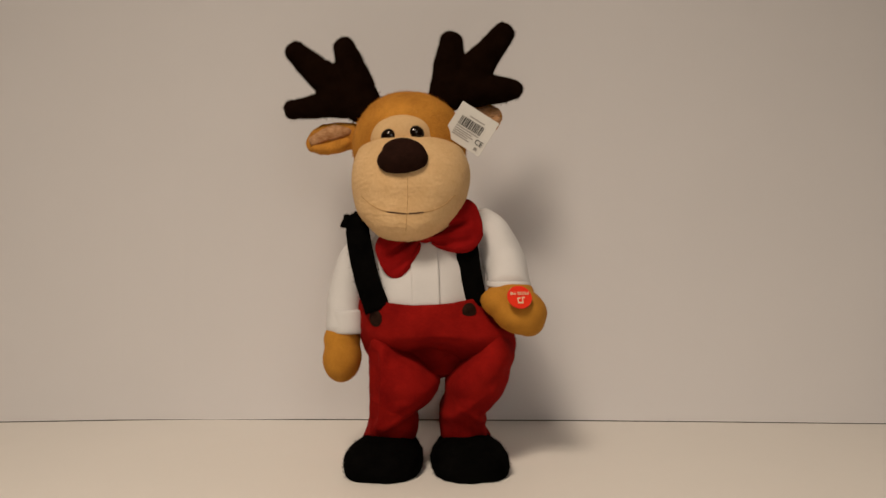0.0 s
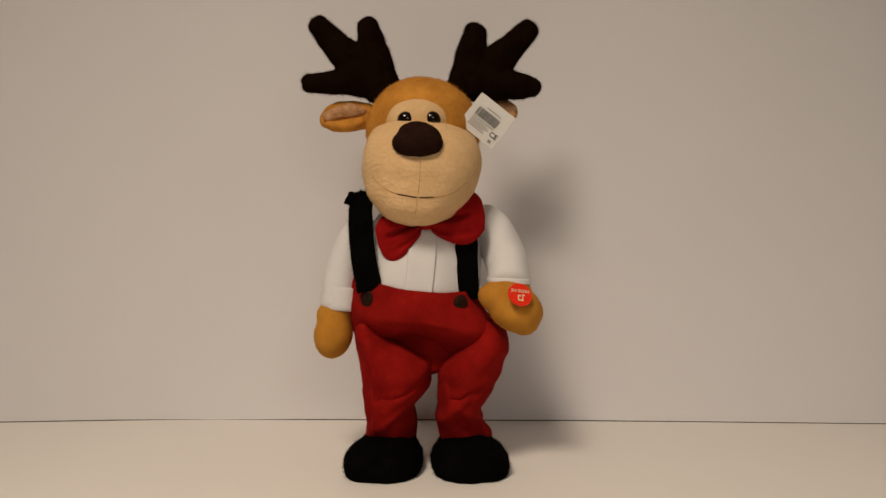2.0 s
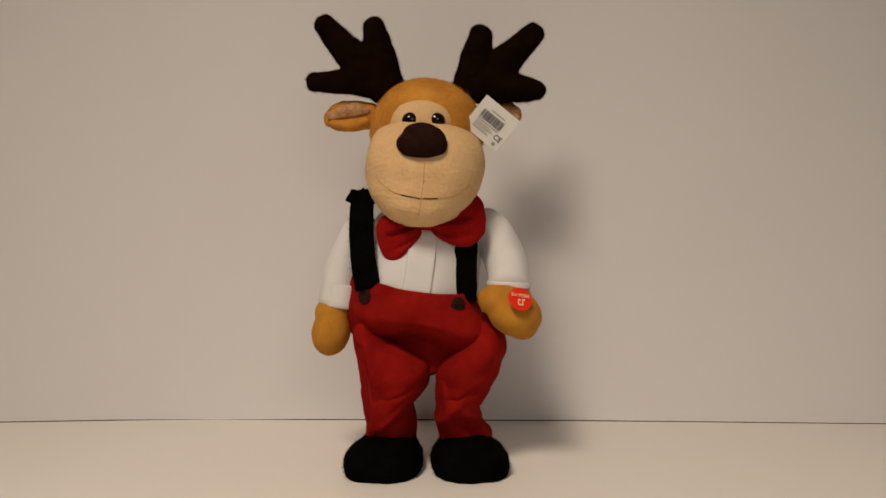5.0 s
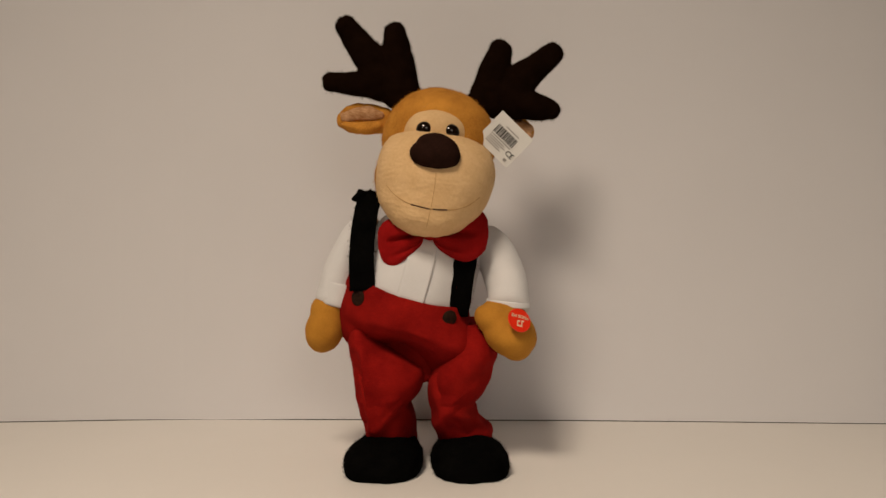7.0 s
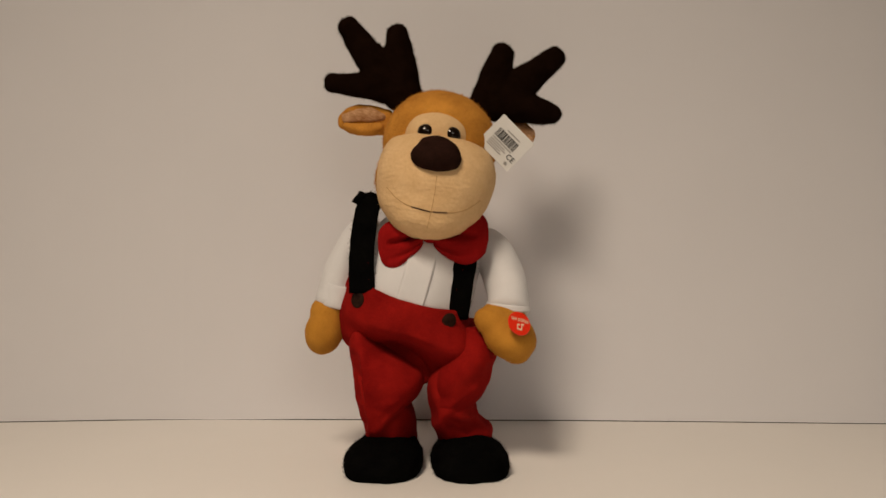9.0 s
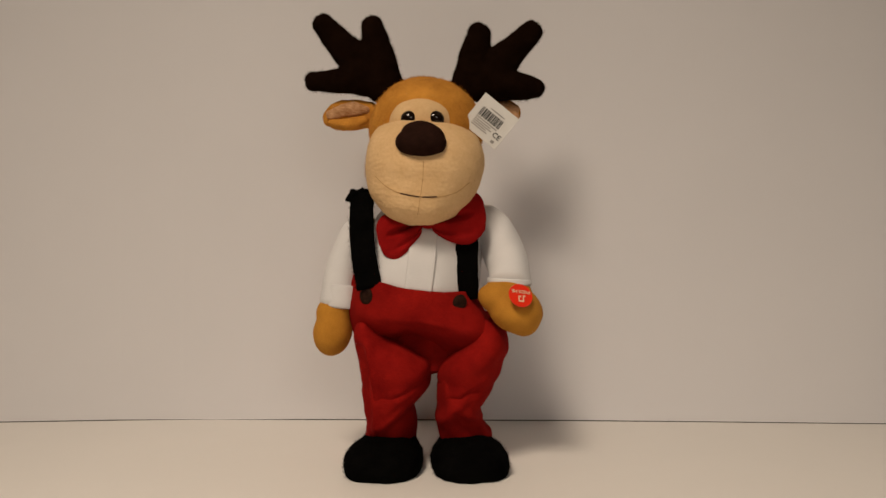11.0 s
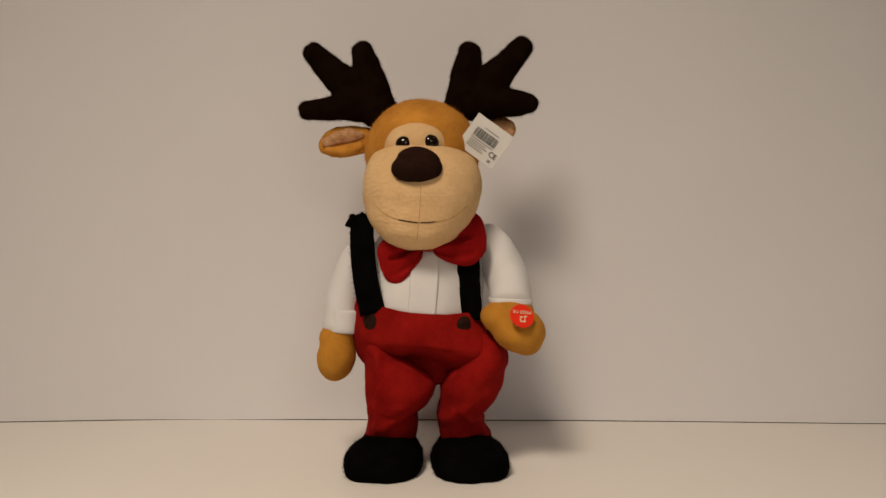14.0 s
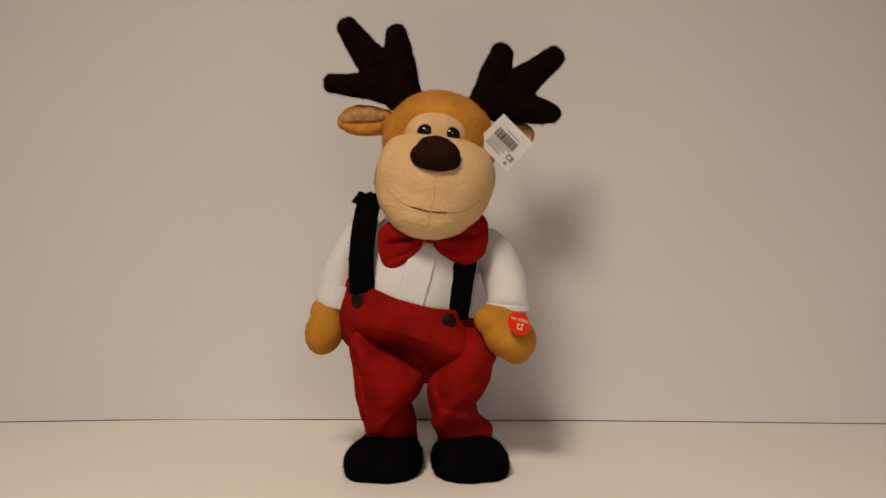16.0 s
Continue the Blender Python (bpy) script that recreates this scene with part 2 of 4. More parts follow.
MUZZLE = [(0.2691, -0.0256, -0.0260, 0.0261, 0.0270), (0.2661, -0.0254, -0.0310, 0.0356, 0.0320), (0.2606, -0.0252, -0.0350, 0.0425, 0.0360), (0.2509, -0.0251, -0.0380, 0.0466, 0.0390), (0.2406, -0.0250, -0.0400, 0.0482, 0.0410), (0.2287, -0.0254, -0.0410, 0.0477, 0.0420), (0.2174, -0.0259, -0.0400, 0.0451, 0.0415), (0.2061, -0.0268, -0.0418, 0.0396, 0.0390), (0.1966, -0.0274, -0.0450, 0.0314, 0.0340), (0.1904, -0.0280, -0.0460, 0.0235, 0.0270), (0.1862, -0.0285, -0.0450, 0.0147, 0.0180), (0.1842, -0.0285, -0.0440, 0.0053, 0.0070)]
muz = as_mesh(barrel(MUZZLE, 200, 14, 2.15))
part("muzzle", furry(ruffle(ruffle(muz, 0.0008, 60), 0.00042, 240, (1.0, 1.0, 2.0)), 5000, 0.0009, 0.0001, 51), M_BEIGE, head, "beige plush muzzle with a stitched smile")
patch = part("eye_patch", ruffle(fused([ellipsoid((-0.0318, -0.0310, 0.2690), (0.0282, 0.026, 0.0230), (8, -5, 0), 2.05)], 0.0016, 6), 0.0005, 90),
     M_BEIGE, head, "beige plush patch round the eyes")
nose_me = fused([ellipsoid((-0.0298, -0.0780, 0.2472), (0.0196, 0.0130, 0.0113), (0, -4, 0), 2.15), ellipsoid((-0.0285, -0.0770, 0.2528), (0.0170, 0.0125, 0.0112), (0, 6, 0))], 0.0012, 8)
part("nose", furry(ruffle(nose_me, 0.0004, 200), 1500, 0.0008, 0.0001, 5), M_NOSE, head, "large dark brown plush nose")
bpy.context.view_layer.update()


def drop_on(ob, x, z):
    """The skin's place in front of (x, z), in the toy's space."""
    org = ORIGIN[ob.name]
    hit, loc, nn, _ = ob.ray_cast(Vector((x, -0.4, z)) - org, Vector((0, 1, 0)))
    return (loc + org) if hit else Vector((x, -0.07, z))


for place in ((-0.0414, -0.0550, 0.2688), (-0.0212, -0.0550, 0.2714)):
    c = drop_on(patch, place[0], place[2] + 0.002)
    part("eye", ellipsoid((place[0], c.y + 0.0032, place[2]), (0.0073, 0.0056, 0.0068)), M_EYE, head, "glossy black plastic eye")

# antlers: three blunt tines on a broad stem
def antler(tines, seed, shift):
    me = fused([sweep(t[0], t[1], 20, (0, 1, 0), 0.9) for t in tines], 0.0018, 4)
    me.transform(Matrix.Translation(shift))
    return furry(ruffle(me, 0.0012, 130, seed=seed), 9000, 0.0022, 0.00014, seed)


part("antler", antler([
    ([(-0.0653, 0.0060, 0.3012), (-0.0748, 0.0060, 0.3212), (-0.0818, 0.0060, 0.3431), (-0.0863, 0.0060, 0.3581)], [(0.0150, 0.010), (0.0165, 0.011), (0.0125, 0.010), (0.0095, 0.009)]),
    ([(-0.0683, 0.0060, 0.3052), (-0.0923, 0.0060, 0.3212), (-0.1142, 0.0060, 0.3391), (-0.1297, 0.0060, 0.3536)], [(0.014, 0.010), (0.0165, 0.010), (0.0125, 0.010), (0.0100, 0.009)]),
    ([(-0.0693, 0.0060, 0.3037), (-0.0933, 0.0060, 0.3077), (-0.1157, 0.0060, 0.3042), (-0.1322, 0.0060, 0.3017)], [(0.010, 0.010), (0.0130, 0.010), (0.0100, 0.009), (0.0084, 0.008)]),
    ([(-0.0683, 0.0060, 0.2987), (-0.0733, 0.0060, 0.3262)], [(0.0140, 0.010), (0.013, 0.010)])], 11, (0, 0, 0)), M_ANTLER, head, "dark brown plush antler with three blunt tines")
part("antler", antler([
    ([(0.0010, 0.0060, 0.3072), (0.0060, 0.0060, 0.3262), (0.0080, 0.0060, 0.3461), (0.0095, 0.0060, 0.3611)], [(0.0135, 0.010), (0.0140, 0.011), (0.0128, 0.010), (0.0100, 0.009)]),
    ([(0.0095, 0.0060, 0.3112), (0.0269, 0.0060, 0.3311), (0.0429, 0.0060, 0.3511), (0.0564, 0.0060, 0.3681)], [(0.015, 0.010), (0.0165, 0.010), (0.0122, 0.010), (0.0100, 0.009)]),
    ([(0.0120, 0.0060, 0.3112), (0.0329, 0.0060, 0.3172), (0.0529, 0.0060, 0.3172), (0.0658, 0.0060, 0.3177)], [(0.013, 0.010), (0.0145, 0.010), (0.0118, 0.009), (0.0085, 0.008)]),
    ([(0.0030, 0.0060, 0.3082), (0.0239, 0.0060, 0.3222)], [(0.013, 0.010), (0.015, 0.010)])], 12, (-0.0010, 0, 0.0022)), M_ANTLER, head, "dark brown plush antler with three blunt tines")

# ears: a soft leaf with a folded lining
def ear(base, mid, tip, seed):
    b, m, e = Vector(base), Vector(mid), Vector(tip)
    return furry(ruffle(fused([sweep([b, b.lerp(m, 0.5), m, m.lerp(e, 0.6), e], [(0.0118, 0.006), (0.0138, 0.006), (0.0142, 0.0058), (0.0120, 0.005), (0.0070, 0.004)], 24, (0, 1, 0), 1.0)], 0.0014, 5), 0.0008, 90, seed=seed), 700, 0.0012, 0.00012, int(seed))


def ear_lining(base, tip, half, seed, up):
    """A pale leaf of the folded lining, on the upper or lower side of the ear's middle line."""
    b, e = Vector(base), Vector(tip)
    off = (e - b).cross(Vector((0, 1, 0))).normalized() * half * up
    off = -off if off.z * up < 0 else off
    pts = [b + off * 0.7, b.lerp(e, 0.3) + off, b.lerp(e, 0.65) + off, e + off * 0.4]
    return furry(ruffle(as_mesh(sweep(pts, [(half * 0.40, 0.0028), (half * 0.62, 0.0036), (half * 0.60, 0.0036), (half * 0.40, 0.0026)], 32, (0, 1, 0), 1.2)), 0.0012, 160, (0.5, 1, 1.6), seed), 350, 0.0014, 0.00014, int(seed))



part("ear", ear((-0.0776, 0.0120, 0.2806), (-0.1030, 0.0120, 0.2766), (-0.1170, 0.0120, 0.2716), 3), M_TAN, head, "tan plush ear")
part("ear_lining", ear_lining((-0.0830, 0.0065, 0.2795), (-0.1135, 0.0070, 0.2723), 0.0100, 5.0, 0.52), M_EARIN, head, "pale pinkish ear lining")
part("ear_fold", ear_lining((-0.0845, 0.0040, 0.2778), (-0.1125, 0.0062, 0.2698), 0.0092, 6.0, -0.62), M_TAN, head, "tan lower fold of the ear")
part("ear", ear((0.0214, 0.0180, 0.2923), (0.0417, 0.0180, 0.2969), (0.0508, 0.0180, 0.2994), 4), M_TAN, head, "tan plush ear")
part("ear_lining", ear_lining((0.0282, 0.0125, 0.2914), (0.0500, 0.0130, 0.2978), 0.0100, 9.0, 0.5), M_EARIN, head, "pale pinkish ear lining")
part("ear_lining", ear_lining((0.0282, 0.0120, 0.2908), (0.0490, 0.0125, 0.2965), 0.0100, 8.0, -0.5), M_EARIN, head, "pale pinkish ear lining")


# seam and smile lie on the muzzle's skin
muzzle_ob = [o for o in head.children if o.name.startswith("muzzle")][0]


bpy.context.view_layer.update()


def thread(name, pts, radius, mat, label, parent, skin, sink=0.0):
    line = []
    for p in pts:
        q = drop_on(skin, p[0], p[2])
        line.append(q + Vector((0, sink, 0)))
    return part(name, sweep(line, [radius] * len(line), 8, (0, 0, 1)), mat, parent, label)


def pass_through(points, steps=6):
    return [tuple(p) for p in spline(points, steps)]


thread("smile_stitch", pass_through([(-0.0629, -0.0600, 0.2207), (-0.0543, -0.0700, 0.2130), (-0.0430, -0.0750, 0.2079), (-0.0268, -0.0780, 0.2060)]), 0.00034, M_SEAM, "stitched smile line", head, muzzle_ob)
thread("smile_stitch", pass_through([(-0.0268, -0.0780, 0.2060), (-0.0126, -0.0750, 0.2071), (0.0004, -0.0700, 0.2117), (0.0107, -0.0600, 0.2207)]), 0.00034, M_SEAM, "stitched smile line", head, muzzle_ob)
thread("mouth_stitch", pass_through([(-0.0416, -0.0760, 0.2074), (-0.0346, -0.0770, 0.2065), (-0.0272, -0.0780, 0.2058)]), 0.00050, M_THREAD, "dark mouth stitch", head, muzzle_ob, -0.0002)
thread("mouth_stitch", pass_through([(-0.0246, -0.0780, 0.2060), (-0.0190, -0.0770, 0.2063), (-0.0139, -0.0760, 0.2070)]), 0.00050, M_THREAD, "dark mouth stitch", head, muzzle_ob, -0.0002)
thread("chin_seam", pass_through([(-0.0259, -0.0880, 0.2331), (-0.0256, -0.0850, 0.2198), (-0.0263, -0.0780, 0.2060), (-0.0274, -0.0650, 0.1925)]), 0.00022, M_SEAM, "beige centre seam", head, muzzle_ob, -0.0001)

# hang tag: a card tied to the ear
TAGC = Vector((0.0240, -0.0370, 0.2778))
tag_m = Matrix.Translation(TAGC) @ Euler((radians(4), radians(33), radians(-6))).to_matrix().to_4x4()


def on_tag(bm):
    bmesh.ops.transform(bm, matrix=tag_m, verts=bm.verts)
    return bm


tag = part("hang_tag", on_tag(slab((-0.0178, -0.0003, -0.0158), (0.0178, 0.0003, 0.0158))), M_PAPER, toy, "white card price tag with barcode", pivot=NECK, flat=True)
rng = random.Random(4)
x = -0.0118
while x < 0.0098:
    w = rng.choice((0.0005, 0.0006, 0.0009, 0.0012))
    part("barcode_bar", on_tag(slab((x, -0.0007, -0.0015), (x + w, -0.0004, 0.0062))), M_INK, tag, flat=True)
    x += w + rng.choice((0.0006, 0.0008, 0.0011))
for zz, x0, x1 in ((0.0085, -0.006, 0.008), (-0.0030, -0.012, 0.009), (-0.0050, -0.012, 0.004), (-0.0067, -0.012, 0.006), (-0.0084, -0.012, 0.002), (-0.0101, -0.012, 0.004)):
    part("print_line", on_tag(slab((x0, -0.0006, zz - 0.0004), (x1, -0.0004, zz + 0.0004))), M_GREYINK, tag, flat=True)


def lettering(text, size, m, depth=0.0002):
    cu = bpy.data.curves.new("text", "FONT")
    cu.body, cu.size, cu.align_x, cu.align_y, cu.extrude = text, size, "CENTER", "CENTER", depth
    ob = new("text", cu)
    me = bpy.data.meshes.new_from_object(ob.evaluated_get(bpy.context.evaluated_depsgraph_get()))
    bpy.data.objects.remove(ob)
    me.transform(m @ pose(0, 0, 0, 90, 0, 0))
    return me


part("ce_mark", lettering("CE", 0.0062, tag_m @ pose(0.0120, -0.0006, -0.0068, 0, 0, 0)), M_INK, tag, "printed CE mark", flat=True)
part("print_mark", on_tag(slab((0.0105, -0.0006, -0.0135), (0.0135, -0.0004, -0.0110))), M_GREYINK, tag, flat=True)
part("tag_loop", sweep([Vector((0.0272, -0.0310, 0.2913)), Vector((0.0296, -0.0200, 0.2948)), Vector((0.0329, 0.0050, 0.2985))], [0.0004] * 3, 8), M_PLASTIC, tag, "thin plastic tag loop")

# shirt
CHEST = Vector((-0.0168, -0.0500, 0.1288))
shirt_rows = [(0.2059, -0.0150, 0.0000, 0.0188, 0.0300), (0.2003, -0.0132, 0.0000, 0.0348, 0.0380), (0.1885, -0.0131, -0.0020, 0.0450, 0.0440), (0.1675, -0.0140, -0.0040, 0.0495, 0.0500), (0.1442, -0.0149, -0.0050, 0.0522, 0.0520), (0.1293, -0.0158, -0.0050, 0.0517, 0.0510), (0.1197, -0.0159, -0.0030, 0.0468, 0.0420)]
shirt = part("shirt", ruffle(as_mesh(barrel(shirt_rows, 72, 6)), 0.0022, 48, (1, 1, 0.45)), M_SHIRT, toy, "white cotton shirt body", pivot=CHEST)
bpy.context.view_layer.update()


def ribbon(pts, width, thick, skin, lift=0.001, follow=True):
    """A strip of cloth that lies on the skin along pts."""
    line = [drop_on(skin, p[0], p[2]) + Vector((0, -lift, 0)) if follow else Vector(p) for p in pts]
    bm, rings = bmesh.new(), []
    for i, c in enumerate(line):
        d = (line[min(i + 1, len(line) - 1)] - line[max(i - 1, 0)]).normalized()
        nn = Vector((0.16 * (c.x - CHEST.x) / 0.05, -1, 0.1)).normalized()
        s = d.cross(nn).normalized()
        nn = s.cross(d).normalized()
        ring = []
        for a, b in ((-1, 0), (-0.97, 0.7), (-0.8, 1), (-0.4, 1.05), (0, 1.08), (0.4, 1.05), (0.8, 1), (0.97, 0.7), (1, 0), (0.9, -1), (0, -1), (-0.9, -1)):
            ring.append(bm.verts.new(c + s * a * width / 2 + nn * b * thick / 2))
        rings.append(ring)
    n = len(rings[0])
    for r0, r1 in zip(rings, rings[1:]):
        for k in range(n):
            bm.faces.new((r0[k], r0[(k + 1) % n], r1[(k + 1) % n], r1[k]))
    bm.faces.new(rings[0])
    bm.faces.new(rings[-1])
    bmesh.ops.recalc_face_normals(bm, faces=bm.faces)
    return bm


part("placket", ribbon(pass_through([(-0.0164, -0.0500, 0.1883), (-0.0144, -0.0550, 0.1679), (-0.0135, -0.0550, 0.1477), (-0.0131, -0.0550, 0.1229)], 5), 0.0220, 0.0010, shirt, 0.0003), M_SHIRT, shirt, "folded white button placket")

# suspenders: they lie on the shirt and run down behind the waistband
STRAP_L = pass_through([(-0.0715, -0.0240, 0.2057), (-0.0696, -0.0350, 0.1931), (-0.0664, -0.0430, 0.1769), (-0.0604, -0.0500, 0.1541), (-0.0522, -0.0520, 0.1300)], 6)
strap = as_mesh(ribbon(STRAP_L, 0.0205, 0.004, shirt, follow=False))
rng = random.Random(17)
tufts = [ribbon([(-0.0808 + 0.0023 * k + rng.uniform(-0.001, 0.001) - 0.002 * (k == 0), -0.0240, 0.2020),
                 (-0.0808 + 0.0021 * k + rng.uniform(-0.002, 0.001) - 0.003 * (k < 2), -0.0235, 0.2062),
                 (-0.0808 + 0.0019 * k + rng.uniform(-0.003, 0.002) - 0.004 * (k < 2), -0.0225, 0.2072 + rng.uniform(0.0, 0.0035))], 0.0040, 0.0032, shirt, follow=False) for k in range(1, 9)]
tufts.append(ribbon([(-0.0772, -0.0240, 0.2066), (-0.0800, -0.0248, 0.2045), (-0.0818, -0.0255, 0.2012), (-0.0826, -0.0258, 0.1975)], 0.0062, 0.0032, shirt, follow=False))
whole = bmesh.new()
whole.from_mesh(strap)
for b in tufts:
    whole.from_mesh(as_mesh(b))
sus = furry(ruffle(as_mesh(whole), 0.0006, 160), 3600, 0.0020, 0.00015, 21)
part("suspender", sus, M_BLACK, shirt, "black plush suspender strap with a frayed end")
STRAP_R = pass_through([(0.0118, -0.0500, 0.2019), (0.0177, -0.0500, 0.1860), (0.0200, -0.0500, 0.1678), (0.0227, -0.0500, 0.1497), (0.0254, -0.0500, 0.1324)], 6)
sus = furry(ruffle(as_mesh(ribbon(STRAP_R, 0.0215, 0.004, shirt)), 0.0006, 160, seed=4), 1800, 0.0018, 0.00014, 22)
part("suspender", sus, M_BLACK, shirt, "black plush suspender strap")

# bow tie: two stuffed lobes and a knot
bow = part("bow_tie", ruffle(fused([ellipsoid((-0.0145, -0.0500, 0.1895), (0.0075, 0.0060, 0.0055))], 0.0012, 3), 0.0004, 120), M_BOW, toy, "red velvet bow tie", pivot=CHEST)


def lobe(inner, outer, seed, thick=0.0095):
    """A stuffed bow lobe between its inner edge (top, bottom) at the knot and its outer edge (top, bottom), pinched into creases at the knot."""
    it, ib, ot, ob_ = (Vector(p) for p in (*inner, *outer))
    nu, nv = 26, 112
    bm, rings = bmesh.new(), []
    for i in range(nu + 1):
        u = i / nu
        bulge = math.sqrt(max(0.0, 1 - max(0.0, (u - 0.42) / 0.58) ** 2.6))
        ring = []
        for k in range(nv):
            a = 2 * math.pi * k / nv
            v, w = math.cos(a), math.sin(a)
            vv = math.copysign(abs(v) ** 0.8, v)
            grow = u ** 0.5
            p = it.lerp(ib, 0.5).lerp(ot.lerp(ob_, 0.5), u) + ((it - ib) * (1 - grow) + (ot - ob_) * grow) * (vv / 2) * (0.06 + 0.94 * bulge)
            crease = 1 - max(0.0, 1 - u / 0.8) ** 0.35 * (1.15 * math.exp(-((vv - 0.05) / 0.12) ** 2) + 0.35 * math.exp(-((vv + 0.6) / 0.12) ** 2))
            depth = thick * math.copysign(abs(w) ** 0.75, w) * (0.5 + 0.5 * math.sin(math.pi * min(1, u * 1.1))) * max(0.03, bulge) * crease
            ring.append(bm.verts.new(p + Vector((0, -depth, 0))))
        rings.append(ring)
    for r0, r1 in zip(rings, rings[1:]):
        for k in range(nv):
            bm.faces.new((r0[k], r0[(k + 1) % nv], r1[(k + 1) % nv], r1[k]))
    bm.faces.new(rings[0])
    bm.faces.new(rings[-1])
    bmesh.ops.recalc_face_normals(bm, faces=bm.faces)
    return ruffle(as_mesh(bm), 0.0016, 60, (0.6, 1, 1.3), seed)


part("bow_lobe", lobe(((-0.0165, -0.0470, 0.1925), (-0.0185, -0.0490, 0.1865)), ((-0.0625, -0.0460, 0.1890), (-0.0400, -0.0510, 0.1465)), 3.3, 0.0105), M_BOW, bow, "red velvet bow lobe")
part("bow_lobe", lobe(((-0.0134, -0.0470, 0.1935), (-0.0110, -0.0490, 0.1870)), ((0.0270, -0.0390, 0.2300), (0.0370, -0.0450, 0.1755)), 8.1, 0.0115), M_BOW, bow, "red velvet bow lobe")

# trousers: the seat with its waistband
WAIST = [(0.1364, -0.0167, -0.0050, 0.0529, 0.0555), (0.1285, -0.0157, -0.0050, 0.0559, 0.0570), (0.1177, -0.0101, -0.0040, 0.0621, 0.0580), (0.1077, -0.0052, -0.0030, 0.0661, 0.0570), (0.0996, -0.0035, -0.0010, 0.0666, 0.0545), (0.0914, -0.0027, 0.0010, 0.0651, 0.0500), (0.0842, -0.0017, 0.0030, 0.0618, 0.0440), (0.0777, -0.0010, 0.0060, 0.0569, 0.0360), (0.0734, -0.0020, 0.0080, 0.0451, 0.0240)]
FOLDS_W = [((-0.0654, -0.0500, 0.1133), (-0.0291, -0.0500, 0.1006), 0.0065, 0.0017), ((-0.0609, -0.0500, 0.0988), (-0.0382, -0.0500, 0.0960), 0.0050, -0.0014), ((0.0550, -0.0500, 0.1133), (0.0073, -0.0500, 0.1033), 0.0075, 0.0019), ((-0.0382, -0.0500, 0.1269), (-0.0109, -0.0500, 0.0997), 0.0070, 0.0010), ((0.0345, -0.0500, 0.1269), (0.0073, -0.0500, 0.0906), 0.0060, -0.0012), ((-0.0064, -0.0500, 0.1269), (-0.0086, -0.0500, 0.1042), 0.0080, -0.0011)]


def seat_shape():
    me = as_mesh(barrel(WAIST, 96, 8, 2.4))
    lo, hi, top = -0.0654, 0.0550, 0.1351
    for v in me.vertices:
        q = min(1, max(0, (v.co.x - lo) / (hi - lo)))
        dip = math.exp(-((q - 0.47) / 0.2) ** 2)
        if v.co.y < 0 and v.co.z < top - 0.026:
            v.co.y += 0.034 * dip * min(1, (top - 0.026 - v.co.z) / 0.020) ** 1.1
        rise = min(1, max(0, (v.co.z - top + 0.014) / 0.008))
        v.co.z += rise * (0.0055 * (abs(q - 0.5) * 2) ** 2 * (1.5 if q > 0.5 else 0.45) - 0.002 * dip)
    me.update()
    me = ruffle(ruffle(me, 0.0030, 28, (1, 1, 0.8), 2.0), 0.0014, 80, (1, 1, 0.6))
    for a, b, width, height in FOLDS_W:
        fold(me, a, b, width, height)
    return furry(me, 5000, 0.0008, 0.0001, 66)


trousers = part("trousers", seat_shape(), M_RED, toy, "red fleece trouser seat and waist", pivot=CHEST)
bpy.context.view_layer.update()
for bx, bz, seed in ((-0.0539, 0.1239, 1), (0.0211, 0.1293, 2)):
    c = drop_on(trousers, bx, bz)
    turn = (4, 0, -32 if seed == 1 else 24)
    part("button", furry(as_mesh(ellipsoid(c + Vector((0, -0.0004, 0)), (0.0062, 0.0020, 0.0068), turn)), 260, 0.0007, 0.00012, 40 + seed), M_BUTTON, trousers, "dark brown felt button")

# arms
SHL, SHR = Vector((-0.0764, -0.0050, 0.1937)), Vector((0.0431, -0.0050, 0.2001))
arm_l = part("sleeve", ruffle(as_mesh(sweep(pass_through([(-0.0670, -0.0020, 0.1835), (-0.0756, -0.0040, 0.1736), (-0.0812, -0.0100, 0.1548), (-0.0840, -0.0140, 0.1332), (-0.0842, -0.0160, 0.1165)], 4), [0.0130 + 0.0002 * k for k in range(9)] + [0.0145] * 8, 32)), 0.0016, 50), M_SHIRT, toy, "white cotton sleeve", pivot=SHL)
part("cuff", barrel([(0.1307, -0.0800, -0.0160, 0.0133, 0.0140), (0.1298, -0.0800, -0.0160, 0.0142, 0.0155), (0.1211, -0.0800, -0.0160, 0.0146, 0.0160), (0.1129, -0.0805, -0.0160, 0.0146, 0.0160), (0.1110, -0.0805, -0.0160, 0.0133, 0.0140)], 40, 3, 2.2), M_SHIRT, arm_l, "folded white cuff")
part("paw", furry(ruffle(fused([ellipsoid((-0.0857, -0.0160, 0.1045), (0.0155, 0.0160, 0.016)), ellipsoid((-0.0854, -0.0180, 0.0899), (0.0165, 0.0175, 0.0210), (0, 4, 0))], 0.0016, 8), 0.0006, 90), 900, 0.0010, 0.0001, 31), M_PAW, arm_l, "ochre plush paw")

